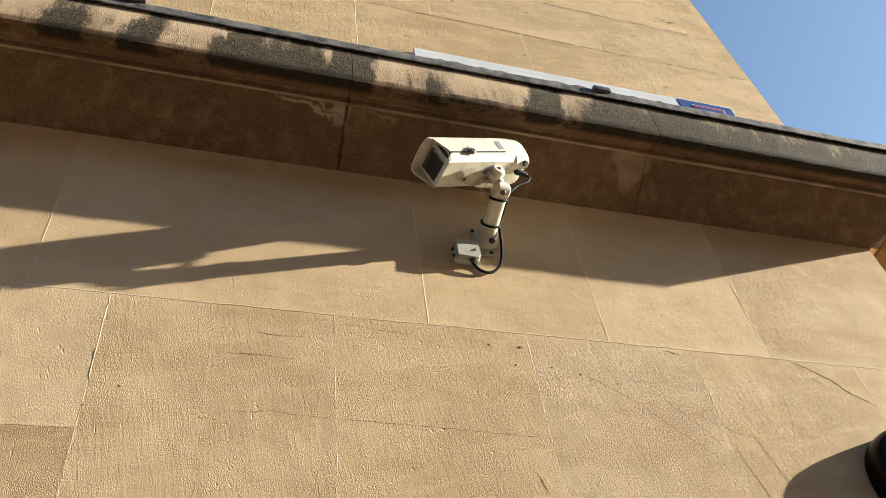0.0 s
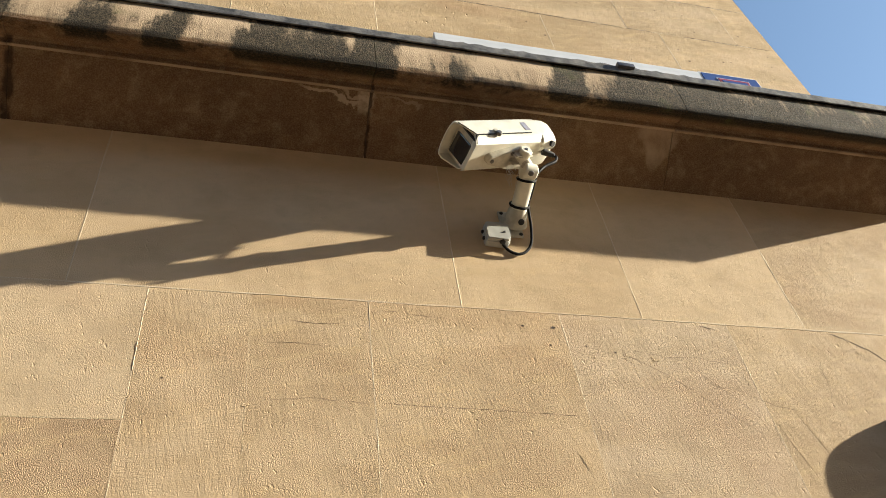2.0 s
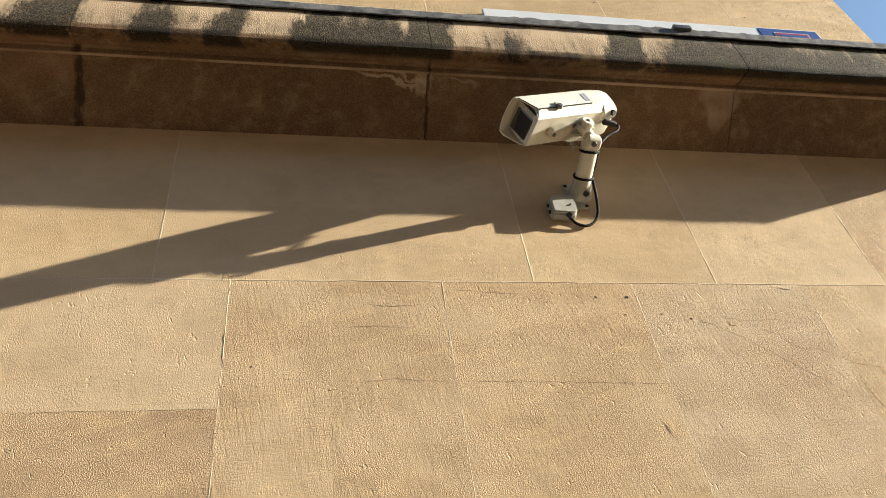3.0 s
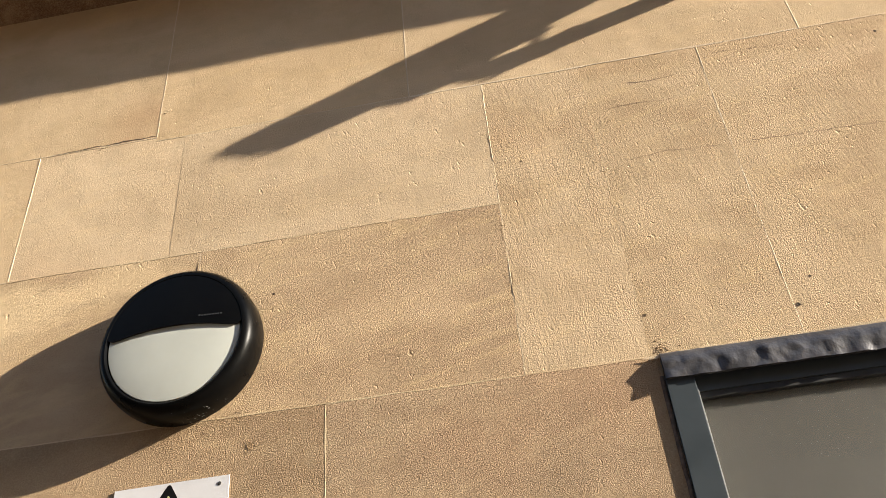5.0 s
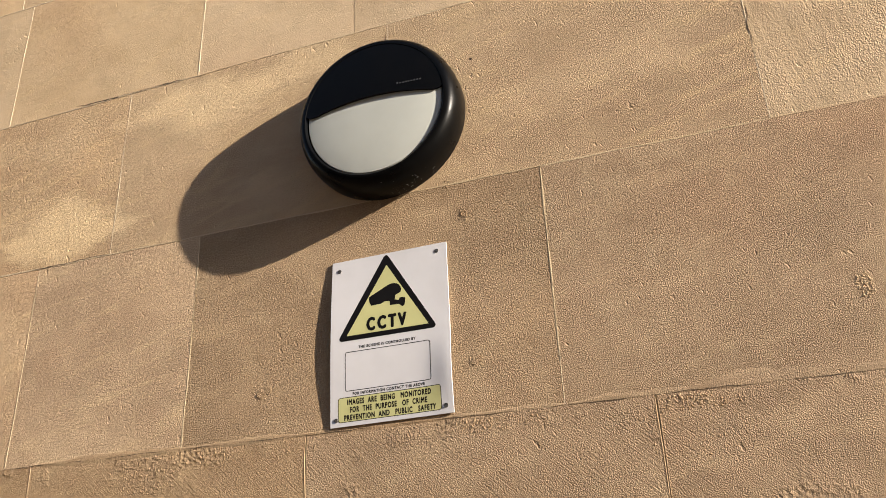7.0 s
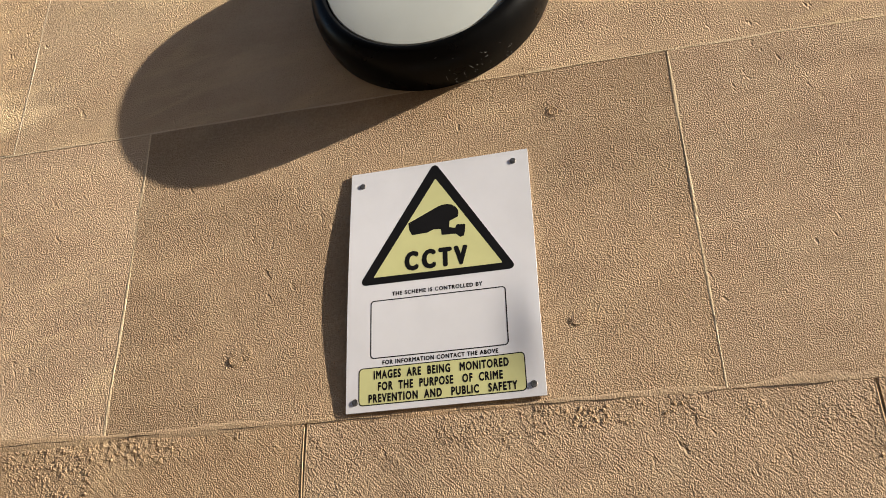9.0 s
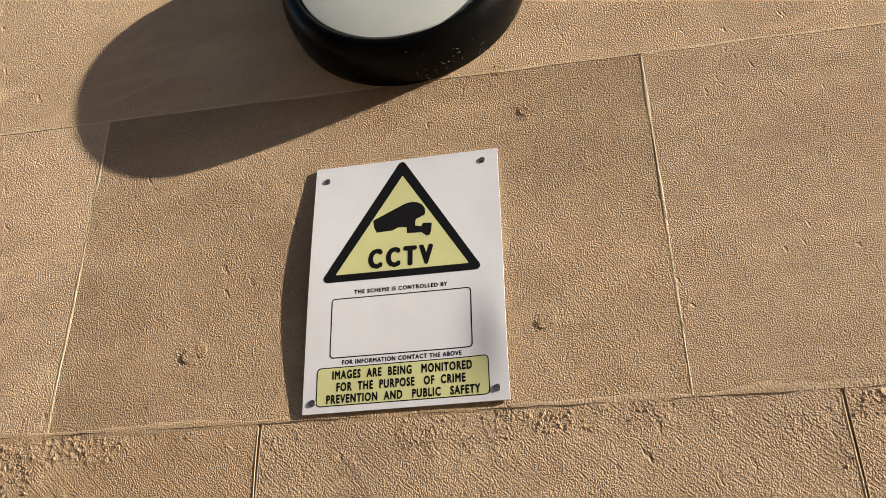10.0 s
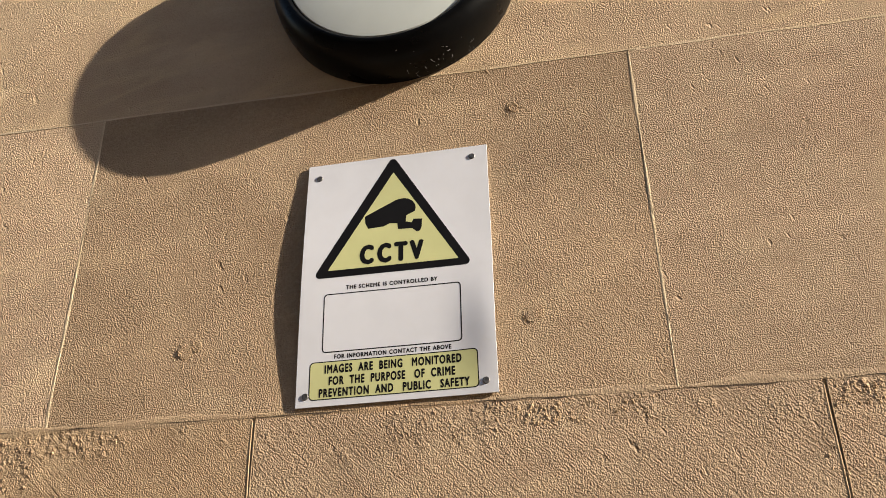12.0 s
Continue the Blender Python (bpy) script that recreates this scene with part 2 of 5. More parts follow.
    for x0, x1, y0, y1, w, k in ((0.06, 0.24, 1.232, 1.272, 0.0055, 0.85), (0.16, 0.25, 1.236, 1.262, 0.005, 0.7), (0.30, 0.42, 1.244, 1.252, 0.004, 0.4)):
        slope = (y1 - y0) / (x1 - x0)
        line = m.math("MULTIPLY_ADD", m.math("SUBTRACT", x, x0), slope, y0)
        away = m.math("ABSOLUTE", m.math("SUBTRACT", m.math("ADD", y, wave), line))
        run = m.math("MULTIPLY", m.band(away, w * 1.25, w * 0.6), m.math("MULTIPLY", m.band(x, x0 - 0.02, x0 + 0.05), m.band(x, x1 + 0.02, x1 - 0.01)))
        col = m.mix(m.math("MULTIPLY", run, k), col, (0.56, 0.42, 0.28))
    drip = m.band(m.math("ABSOLUTE", m.math("SUBTRACT", m.math("ADD", x, wave), 0.258)), 0.026, 0.012)
    drip = m.math("MULTIPLY", drip, m.math("MULTIPLY", m.band(y, 1.232, 1.240), m.band(m.math("ADD", y, wave), 1.305, 1.275)))
    col = m.mix(m.math("MULTIPLY", drip, m.band(m.noise(m.pos, 60, 3), 0.35, 0.6, 0.45, 0.9)), col, (0.56, 0.43, 0.29))
    reach = m.math("MULTIPLY_ADD", m.math("SUBTRACT", y, 1.235), -0.75, 0.105)
    fan = m.band(m.math("ABSOLUTE", m.math("SUBTRACT", m.math("ADD", x, wave), 1.20)), reach, m.math("MULTIPLY", reach, 0.55))
    fan = m.math("MULTIPLY", fan, m.math("MULTIPLY", m.band(y, 1.230, 1.240), m.band(y, 1.365, 1.30)))
    col = m.mix(m.math("MULTIPLY", fan, m.band(m.noise(m.map(m.pos, (1, 0.4, 1)), 22, 4), 0.3, 0.7, 0.35, 0.85)), col, (0.50, 0.37, 0.24))
    for jx, w in ((-0.69, 0.017), (0.272, 0.006)):
        damp = m.band(m.math("ABSOLUTE", m.math("SUBTRACT", m.math("MULTIPLY_ADD", wave, 0.5, x), jx)), w, w * 0.4)
        damp = m.math("MULTIPLY", damp, m.math("MULTIPLY", m.band(y, 1.19, 1.22), m.band(m.noise(m.pos, 24, 3), 0.32, 0.55, 0.2, 0.85)))
        col = m.mix(damp, col, (0.05, 0.030, 0.017))
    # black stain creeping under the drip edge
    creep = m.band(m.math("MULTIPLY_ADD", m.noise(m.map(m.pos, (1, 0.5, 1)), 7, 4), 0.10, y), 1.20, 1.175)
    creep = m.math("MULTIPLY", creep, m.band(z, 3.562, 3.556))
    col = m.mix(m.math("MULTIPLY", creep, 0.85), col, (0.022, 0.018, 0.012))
    # Pale band painted where the soffit's fillet catches the light.
    edge_light = m.math("MULTIPLY", m.band(y, 1.2225, 1.2250), m.band(y, 1.2395, 1.2365))
    edge_light = m.math("MULTIPLY", edge_light, m.band(m.noise(m.map(m.pos, (1, 1, 1)), 5, 4), 0.3, 0.6, 0.10, 0.55))
    col = m.mix(edge_light, col, (0.68, 0.52, 0.35))
    m.put(col, m.bsdf.inputs["Base Color"])
    return mat


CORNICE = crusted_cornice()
LEAD = plain("lead", (0.20, 0.19, 0.18), 0.7, 0.2, vary=0.38, scale=28, bump=0.0012)
LEAD_DARK = plain("weathered_lead", (0.115, 0.112, 0.120), 0.40, 0.5, vary=0.2, scale=20, bump=0.0008)
BLACK = plain("black_plastic", (0.003, 0.0029, 0.0028), 0.36, vary=0.1, bump=0.00006, Specular_IOR_Level=0.10)
BLACK_RIM = plain("black_moulded_plastic", (0.003, 0.003, 0.003), 0.30, vary=0.15, bump=0.0001, Specular_IOR_Level=0.10)
OPAL = plain("opal_diffuser", (0.54, 0.555, 0.50), 0.32, vary=0.03, scale=12, bump=0.00003)
CREAM = plain("cream_paint", (0.74, 0.71, 0.60), 0.42, vary=0.09, scale=22, bump=0.0002)
CREAM_WORN = plain("worn_cream_paint", (0.58, 0.535, 0.43), 0.55, vary=0.16, scale=45, bump=0.0004)
GREY_PVC = plain("grey_plastic", (0.50, 0.50, 0.46), 0.5, vary=0.08, scale=35, bump=0.0002)
GREY_WEB = plain("dusty_cobweb", (0.13, 0.13, 0.125), 0.9)
CABLE = plain("black_cable", (0.004, 0.004, 0.0045), 0.7, vary=0.1, Specular_IOR_Level=0.2)
STEEL = plain("dull_steel", (0.20, 0.19, 0.18), 0.45, 0.9, vary=0.15, scale=80)
GRIME = plain("brown_grime", (0.045, 0.035, 0.022), 0.9, vary=0.3, scale=200)
SCREW = plain("tarnished_screw", (0.17, 0.16, 0.15), 0.5, 0.8, vary=0.25, scale=300)
BRIGHT = plain("bright_grey", (0.62, 0.61, 0.58), 0.35, 0.6, vary=0.05)
RUBBER = plain("dark_rubber", (0.02, 0.02, 0.02), 0.7)
LENS = plain("dark_camera_window", (0.012, 0.016, 0.024), 0.08, vary=0.0, bump=0.0, Coat_Weight=1.0)
FRAME = plain("grey_coated_aluminium", (0.050, 0.062, 0.070), 0.38, 0.1, vary=0.06, scale=20, bump=0.00008)
SIGN_WHITE = plain("white_sign_plastic", (0.70, 0.69, 0.70), 0.42, vary=0.03, scale=14, bump=0.00005)
SIGN_YELLOW = plain("yellow_sign_ink", (0.60, 0.585, 0.27), 0.45, vary=0.04, scale=18, bump=0.00003)
SIGN_BLACK = plain("black_sign_ink", (0.006, 0.0055, 0.0055), 0.6, vary=0.1, bump=0.0, Specular_IOR_Level=0.15)
BOARD_WHITE = plain("white_board", (0.72, 0.73, 0.75), 0.4, vary=0.05, scale=9)
BOARD_BLUE = plain("blue_enamel", (0.03, 0.07, 0.26), 0.35, vary=0.05)
BOARD_RED = plain("red_enamel", (0.35, 0.035, 0.06), 0.35, vary=0.05)
BLIND = plain("grey_blind", (0.050, 0.046, 0.040), 0.8, vary=0.05, scale=6)
BOUNCE_BROWN = plain("bounce_brown", (0.31, 0.195, 0.125), 0.9, vary=0.2, scale=5, bump=0.002)
PAVING = plain("paving", (0.125, 0.090, 0.064), 0.9, vary=0.2, scale=3, bump=0.002)


def clear_glass():
    m = Nodes("window_glass")
    return m.done((0.93, 0.95, 0.94), 0.02, Transmission_Weight=1.0, IOR=1.45)


GLASS = clear_glass()

# ---- building blocks of meshes ----


def part(name, bm, material, parent=None, label="", smooth=False):
    me = bpy.data.meshes.new(name)
    bmesh.ops.recalc_face_normals(bm, faces=bm.faces)
    bm.to_mesh(me)
    bm.free()
    me.materials.append(material)
    if smooth:
        for p in me.polygons:
            p.use_smooth = True
        me.set_sharp_from_angle(angle=radians(35))
    ob = new(name, me)
    ob.parent = parent
    return tagged(ob, label)


def thing(name, label, category, at=(0, 0, 0), group="", kind=""):
    ob = new(name)
    ob.empty_display_size = 0.05
    ob.location = at
    return tagged(ob, label, category, group, kind)


def under(parent, ob):
    """Hang a part built in world coordinates under its thing."""
    ob.parent = parent
    ob.matrix_parent_inverse = Matrix.Translation(-parent.location)
    return ob


def box(x0, x1, y0, y1, z0, z1, bevel=0.0, seg=2, bm=None):
    bm = bm or bmesh.new()
    v = [bm.verts.new(p) for p in ((x0, y0, z0), (x1, y0, z0), (x1, y1, z0), (x0, y1, z0), (x0, y0, z1), (x1, y0, z1), (x1, y1, z1), (x0, y1, z1))]
    for f in ((3, 2, 1, 0), (4, 5, 6, 7), (0, 1, 5, 4), (1, 2, 6, 5), (2, 3, 7, 6), (3, 0, 4, 7)):
        bm.faces.new([v[i] for i in f])
    if bevel:
        bmesh.ops.bevel(bm, geom=list(bm.edges), offset=bevel, segments=seg, affect="EDGES", profile=0.6)
    return bm


def prism(points, y0, y1, bm=None, m=None):
    """A polygon (x, z) drawn out from y0 to y1."""
    bm = bm or bmesh.new()
    a = [bm.verts.new((x, y0, z)) for x, z in points]
    b = [bm.verts.new((x, y1, z)) for x, z in points]
    bm.faces.new(a), bm.faces.new(b[::-1])
    for i in range(len(a)):
        j = (i + 1) % len(a)
        bm.faces.new((a[i], b[i], b[j], a[j]))
    if m is not None:
        bmesh.ops.transform(bm, matrix=m, verts=bm.verts)
    return bm


def lathe(profile, n=64, m=None, squash=None):
    """(radius, depth) turned about the y axis, depth towards -y."""
    bm = bmesh.new()
    rings = []
    for r, q in profile:
        if r < 1e-6:
            rings.append([bm.verts.new((0, -q, 0))])
        else:
            rings.append([bm.verts.new((r * math.cos(k * math.tau / n), -q, r * math.sin(k * math.tau / n))) for k in range(n)])
    for a, b in zip(rings, rings[1:]):
        for k in range(n):
            l = (k + 1) % n
            if len(a) == 1:
                bm.faces.new((a[0], b[k], b[l]))
            elif len(b) == 1:
                bm.faces.new((a[k], b[0], a[l]))
            else:
                bm.faces.new((a[k], b[k], b[l], a[l]))
    if m is not None:
        bmesh.ops.transform(bm, matrix=m, verts=bm.verts)
    return bm


def smooth_path(points, steps=8):
    pts = [Vector(p) for p in points]
    pts = [2 * pts[0] - pts[1]] + pts + [2 * pts[-1] - pts[-2]]
    out = []
    for a, b, c, d in zip(pts, pts[1:], pts[2:], pts[3:]):
        for k in range(steps):
            t = k / steps
            out.append(0.5 * (2 * b + (c - a) * t + (2 * a - 5 * b + 4 * c - d) * t * t + (3 * b - a - 3 * c + d) * t ** 3))
    return out + [pts[-2]]


def tube(points, radius, n=10, steps=8, bm=None):
    """A round cable along a smooth path."""
    bm = bm or bmesh.new()
    path = smooth_path(points, steps)
    side, rings = None, []
    for i, p in enumerate(path):
        d = (path[min(i + 1, len(path) - 1)] - path[max(i - 1, 0)]).normalized()
        side = (d.orthogonal() if side is None else side - d * side.dot(d)).normalized()
        up = d.cross(side)
        rings.append([bm.verts.new(p + radius * (side * math.cos(k * math.tau / n) + up * math.sin(k * math.tau / n))) for k in range(n)])
    for a, b in zip(rings, rings[1:]):
        for k in range(n):
            bm.faces.new((a[k], a[(k + 1) % n], b[(k + 1) % n], b[k]))
    bm.faces.new(rings[0][::-1]), bm.faces.new(rings[-1])
    return bm


def rod(p, q, r0, r1=None, n=24, bevel=0.0):
    """A straight round bar from p to q."""
    p, q = Vector(p), Vector(q)
    r1 = r0 if r1 is None else r1
    L = (q - p).length
    b = bevel
    prof = [(0, 0), (r0 - b, 0), (r0, b), (r1, L - b), (r1 - b, L), (0, L)]
    turn = (q - p).to_track_quat("-Y", "Z").to_matrix().to_4x4()
    return lathe(prof, n, Matrix.Translation(p) @ turn)


WALL = 1.40
# ---- setting: ground and wall ----
ground = part("ground", box(-300, 300, -400, 300, -0.3, 0.0), PAVING)
tagged(ground, "buff stone paving in front of the building", "ground", kind="structure")

CORNER = 2.19
UPPER_CORNER = 2.236
LEFT = -4.2
TOP = 7.4
WIN = (-0.004, 1.12, 0.95, 2.118)
core = bmesh.new()
F = WALL + 0.0025
for x0, x1, z0, z1 in ((LEFT, WIN[0], 0, TOP), (WIN[1], CORNER - 0.001, 0, TOP), (WIN[0], WIN[1], 0, WIN[2]), (WIN[0], WIN[1], WIN[3], TOP)):
    box(x0, x1, F, WALL + 0.42, z0, z1, bm=core)
box(CORNER - 0.001, UPPER_CORNER - 0.001, F, WALL + 0.42, 3.70, TOP, bm=core)
wall = part("wall_front", core, MORTAR)
tagged(wall, "buff sandstone ashlar wall with thin pale mortar joints", "wall", kind="structure")
side = part("wall_side", box(CORNER - 0.42, CORNER - 0.002, WALL + 0.42, 7.0, 0, TOP), MORTAR)
tagged(side, "buff sandstone side wall of the building", "wall", kind="structure")
back = part("wall_back", box(LEFT, CORNER, 7.0, 7.4, 0, TOP), STONE_UPPER)
tagged(back, "sandstone rear wall of the building", "wall", kind="structure")
left = part("wall_left", box(LEFT - 0.4, LEFT, WALL, 7.4, 0, TOP), STONE_UPPER)
tagged(left, "sandstone end wall of the building", "wall", kind="structure")
# Unseen wall, added to cut sky light and bounce brown light onto the front.
sky_blocker = part("sky_blocker_wall", box(-40, 26, -8.9, -8.5, 0, 9.0), BOUNCE_BROWN)
tagged(sky_blocker, "unseen plain brown wall added to block sky light", "wall", kind="structure")
roof = part("roof", box(LEFT - 0.5, CORNER + 0.1, WALL - 0.1, 7.5, TOP, TOP + 0.2, 0.01), LEAD)
tagged(roof, "flat lead roof of the building", "roof", kind="structure")

# courses: z0, z1, joints, material
JOINT = 0.0001
COURSES = (
    (0.0, 0.43, (LEFT, -3.2, -2.3, -1.5, -0.7, 0.2, 1.0, 1.7, CORNER), STONE),
    (0.43, 0.95, (LEFT, -2.9, -2.0, -1.2, -0.3, 0.5, 1.3, CORNER), STONE),
    (0.95, 1.28, (LEFT, -3.1, -2.3, -1.4, -0.8, WIN[0]), STONE),
    (0.95, 1.28, (WIN[1], 1.65, CORNER), STONE),
    (1.28, 1.698, (LEFT, -3.0, -2.35, -1.66, -1.073, -0.493, -0.086, WIN[0]), STONE_TOOLED),
    (1.28, 1.698, (WIN[1], 1.5, CORNER), STONE_TOOLED),
    (1.698, 2.118, (LEFT, -3.3, -2.5, -1.725, -1.323), STONE_WARM),
    (1.698, 2.118, (-1.323, -0.628, WIN[0]), STONE_LOW),
    (1.698, 2.118, (WIN[1], 1.8, CORNER), STONE_LOW),
    (2.118, 2.518, (LEFT, -3.5, -2.7, -2.15, -1.543, -0.91, -0.249), STONE_MID),
    (2.518, 2.888, (LEFT, -3.1, -2.4, -1.90, -1.366, -0.985), STONE_PALE),
    (2.518, 2.876, (-0.985, -0.249), STONE_PALE),
    (2.118, 2.875, (-0.249, -0.020, 0.254, 0.749, 1.235, 1.776, CORNER), STONE),
    (2.888, 3.46, (LEFT, -3.4, -2.6, -1.94, -1.06), STONE_PALE),
    (2.876, 3.46, (-1.06, -0.424), STONE_PALE),
    (2.876, 3.46, (-0.424, 0.490, 0.988, 1.490), STONE_PALE),
    (2.876, 3.46, (1.490, CORNER), STONE),
    (3.46, 4.25, (LEFT, -3.4, -2.6, -1.8, -1.0, -0.3, 0.4, 1.1, 1.7, UPPER_CORNER), STONE_UPPER),
    (4.25, 4.612, (LEFT, -2.9, -2.1, -1.4, -0.80, -0.169, 0.359, 1.078, 1.640, UPPER_CORNER), STONE_UPPER),
    (4.612, 4.985, (LEFT, -3.1, -2.3, -1.5, -0.7, 0.0, 0.682, 1.487, 2.04, UPPER_CORNER), STONE_UPPER),
    (4.985, 5.36, (LEFT, -2.9, -2.0, -1.2, -0.4, 0.3, 0.62, 1.226, 1.616, UPPER_CORNER), STONE_UPPER),
    (5.36, 5.74, (LEFT, -3.1, -2.2, -1.5, -0.7, 0.0, 0.7, 1.3, 1.9, UPPER_CORNER), STONE_UPPER),
    (5.74, 6.5, (LEFT, -2.9, -2.0, -1.2, -0.4, 0.3, 0.9, 1.6, UPPER_CORNER), STONE_UPPER),
    (6.5, TOP, (LEFT, -3.1, -2.2, -1.5, -0.7, 0.0, 0.7, 1.3, UPPER_CORNER), STONE_UPPER),
)


def ashlar(x0, x1, z0, z1, mat, rng, y=WALL, flip=False):
    """One dressed block, its face slightly out of true and its arrises worn."""
    g = JOINT * rng.uniform(0.7, 1.25)
    gx = 0.0016 if mat is STONE_TOOLED else g
    off = rng.uniform(-0.0003, 0.00007)
    bm = bmesh.new()
    d = 0.0007
    ring0 = [(x0 + gx, z0 + g), (x1 - gx, z0 + g), (x1 - gx, z1 - g), (x0 + gx, z1 - g)]
    ring1 = [(x0 + gx + d, z0 + g + d), (x1 - gx - d, z0 + g + d), (x1 - gx - d, z1 - g - d), (x0 + gx + d, z1 - g - d)]
    back_ring = [bm.verts.new((x, y + 0.03, z)) for x, z in ring0]
    edge = [bm.verts.new((x, y + off + 0.0002, z)) for x, z in ring0]
    face = [bm.verts.new((x, y + off + rng.uniform(-0.0002, 0.0002), z)) for x, z in ring1]
    for a, b in ((back_ring, edge), (edge, face)):
        for k in range(4):
            l = (k + 1) % 4
            bm.faces.new((a[k], a[l], b[l], b[k]))
    bm.faces.new(face)
    return bm


def mound(x, z, r, h, rng, mat, name, label):
    """A plugged fixing hole: a low rough lump of mortar."""
    bm = bmesh.new()
    n, rings = 12, []
    for k, s in enumerate((1.0, 0.72, 0.42)):
        rings.append([bm.verts.new((x + r * s * math.cos(a * math.tau / n) * rng.uniform(0.85, 1.12), WALL - (-0.0004, 0.0008 + h * 0.8, 0.0007 + h * 0.3)[k] * rng.uniform(0.7, 1.2),
                                    z + r * s * math.sin(a * math.tau / n) * rng.uniform(0.85, 1.12))) for a in range(n)])
    tip = bm.verts.new((x, WALL - 0.0007, z))
    for a, b in zip(rings, rings[1:]):
        for k in range(n):
            bm.faces.new((a[k], a[(k + 1) % n], b[(k + 1) % n], b[k]))
    for k in range(n):
        bm.faces.new((rings[-1][k], rings[-1][(k + 1) % n], tip))
    return part(name, bm, mat, wall, label, smooth=True)


def crack(points, width, rng, mat, name="crack", jag=0.004, proud=0.0006):
    """A ragged thin line on the face of the wall."""
    bm = bmesh.new()
    path = []
    for (ax, az), (bx, bz) in zip(points, points[1:]):
        n = max(2, int(math.hypot(bx - ax, bz - az) / 0.012))
        for k in range(n):
            path.append((ax + (bx - ax) * k / n, az + (bz - az) * k / n))
    path.append(points[-1])
    rows = []
    for i, (x, z) in enumerate(path):
        a, b = path[max(0, i - 1)], path[min(len(path) - 1, i + 1)]
        d = Vector((b[0] - a[0], b[1] - a[1])).normalized()
        s = Vector((-d.y, d.x))
        j = rng.uniform(-jag, jag) * 0.5
        taper = min(1, (i + 0.3) / 3, (len(path) - i - 0.7) / 3)
        w = width * rng.uniform(0.35, 1.2) * taper * 0.5
        rows.append((bm.verts.new((x + s.x * (j - w), WALL - proud, z + s.y * (j - w))), bm.verts.new((x + s.x * (j + w), WALL - proud, z + s.y * (j + w)))))
    for a, b in zip(rows, rows[1:]):
        bm.faces.new((a[0], a[1], b[1], b[0]))
    return part(name, bm, mat, wall)


def smear(x0, x1, z, below, above, rng):
    """Pointing wiped flat along a bed joint, feathered into the stone above and below."""
    bm = bmesh.new()
    n, rows, seed = int((x1 - x0) / 0.004), [], rng.uniform(0, 90)
    for k in range(n + 1):
        x = x0 + (x1 - x0) * k / n
        taper = min(1.0, 0.25 + 3 * k / n, 0.25 + 3 * (n - k) / n)
        lo = below * taper * (0.8 + 0.7 * noise.noise(Vector((x * 11, seed, 0))) + 0.35 * noise.noise(Vector((x * 70, seed, 2))))
        hi = above * taper * (0.8 + 0.8 * noise.noise(Vector((x * 7, seed, 5))) + 0.4 * noise.noise(Vector((x * 60, seed, 7))))
        h = 0.0004 + 0.0003 * noise.noise(Vector((x * 23, seed, 9)))
        row = [(z - lo, 0.0004), (z - lo * 0.65, -h * 0.7), (z, -h), (z + hi * 0.3, -h * 1.1), (z + hi * 0.7, -h * 0.8), (z + hi, 0.0004)]
        rows.append([bm.verts.new((x, WALL + y, zz)) for zz, y in row])
    for a, b in zip(rows, rows[1:]):
        for i in range(5):
            bm.faces.new((a[i], a[i + 1], b[i + 1], b[i]))
    return part("pointing", bm, POINTING, wall, smooth=True)


def mortar(points, width, rng, mat=MORTAR):
    """A slightly proud, uneven fillet of mortar along a joint."""
    bm = bmesh.new()
    (ax, az), (bx, bz) = points
    n = max(2, int(math.hypot(bx - ax, bz - az) / 0.014))
    d = Vector((bx - ax, bz - az)).normalized()
    s = Vector((-d.y, d.x))
    rows, seed = [], rng.uniform(0, 90)
    for k in range(n + 1):
        x, z = ax + (bx - ax) * k / n, az + (bz - az) * k / n
        t = k * 0.014
        j = 0.0016 * noise.noise(Vector((t * 9, seed, 0)))
        w = width * (0.62 + 0.55 * noise.noise(Vector((t * 13, seed, 4))) + rng.uniform(-0.08, 0.08))
        w = max(w, 0.0007)
        h = (0.00036 if az < 2.2 else 0.0006) + 0.0004 * noise.noise(Vector((t * 11, seed, 9)))
        if az == bz:
            h = max(h, 0.00055)
            rows.append([bm.verts.new((x, WALL + y, z + j + w * o)) for o, y in ((-1.0, 0.0004), (-0.94, -h), (-0.3, -h), (0.3, -h), (0.94, -h), (1.0, 0.0004))])
            continue
        rows.append([bm.verts.new((x + s.x * (j + w * o), WALL + y, z + s.y * (j + w * o))) for o, y in ((-1.15, 0.0004), (-0.75, -h * 0.35), (-0.3, -h), (0.3, -h), (0.75, -h * 0.5), (1.15, 0.0004))])
    for a, b in zip(rows, rows[1:]):
        for i in range(5):
            bm.faces.new((a[i], a[i + 1], b[i + 1], b[i]))
    return part("mortar_joint", bm, mat, wall, smooth=True)


# ---- cornice ----
PROFILE = ((-0.06, 3.452), (0.0, 3.452), (0.045, 3.478), (0.10, 3.515), (0.150, 3.549), (0.163, 3.558), (0.1645, 3.549), (0.168, 3.5445), (0.1745, 3.5445), (0.178, 3.549), (0.180, 3.561), (0.188, 3.563), (0.193, 3.556),
           (0.205, 3.549), (0.240, 3.539), (0.2445, 3.532), (0.250, 3.531), (0.256, 3.537), (0.259, 3.552), (0.261, 3.62), (0.260, 3.698), (0.255, 3.706), (-0.06, 3.80))


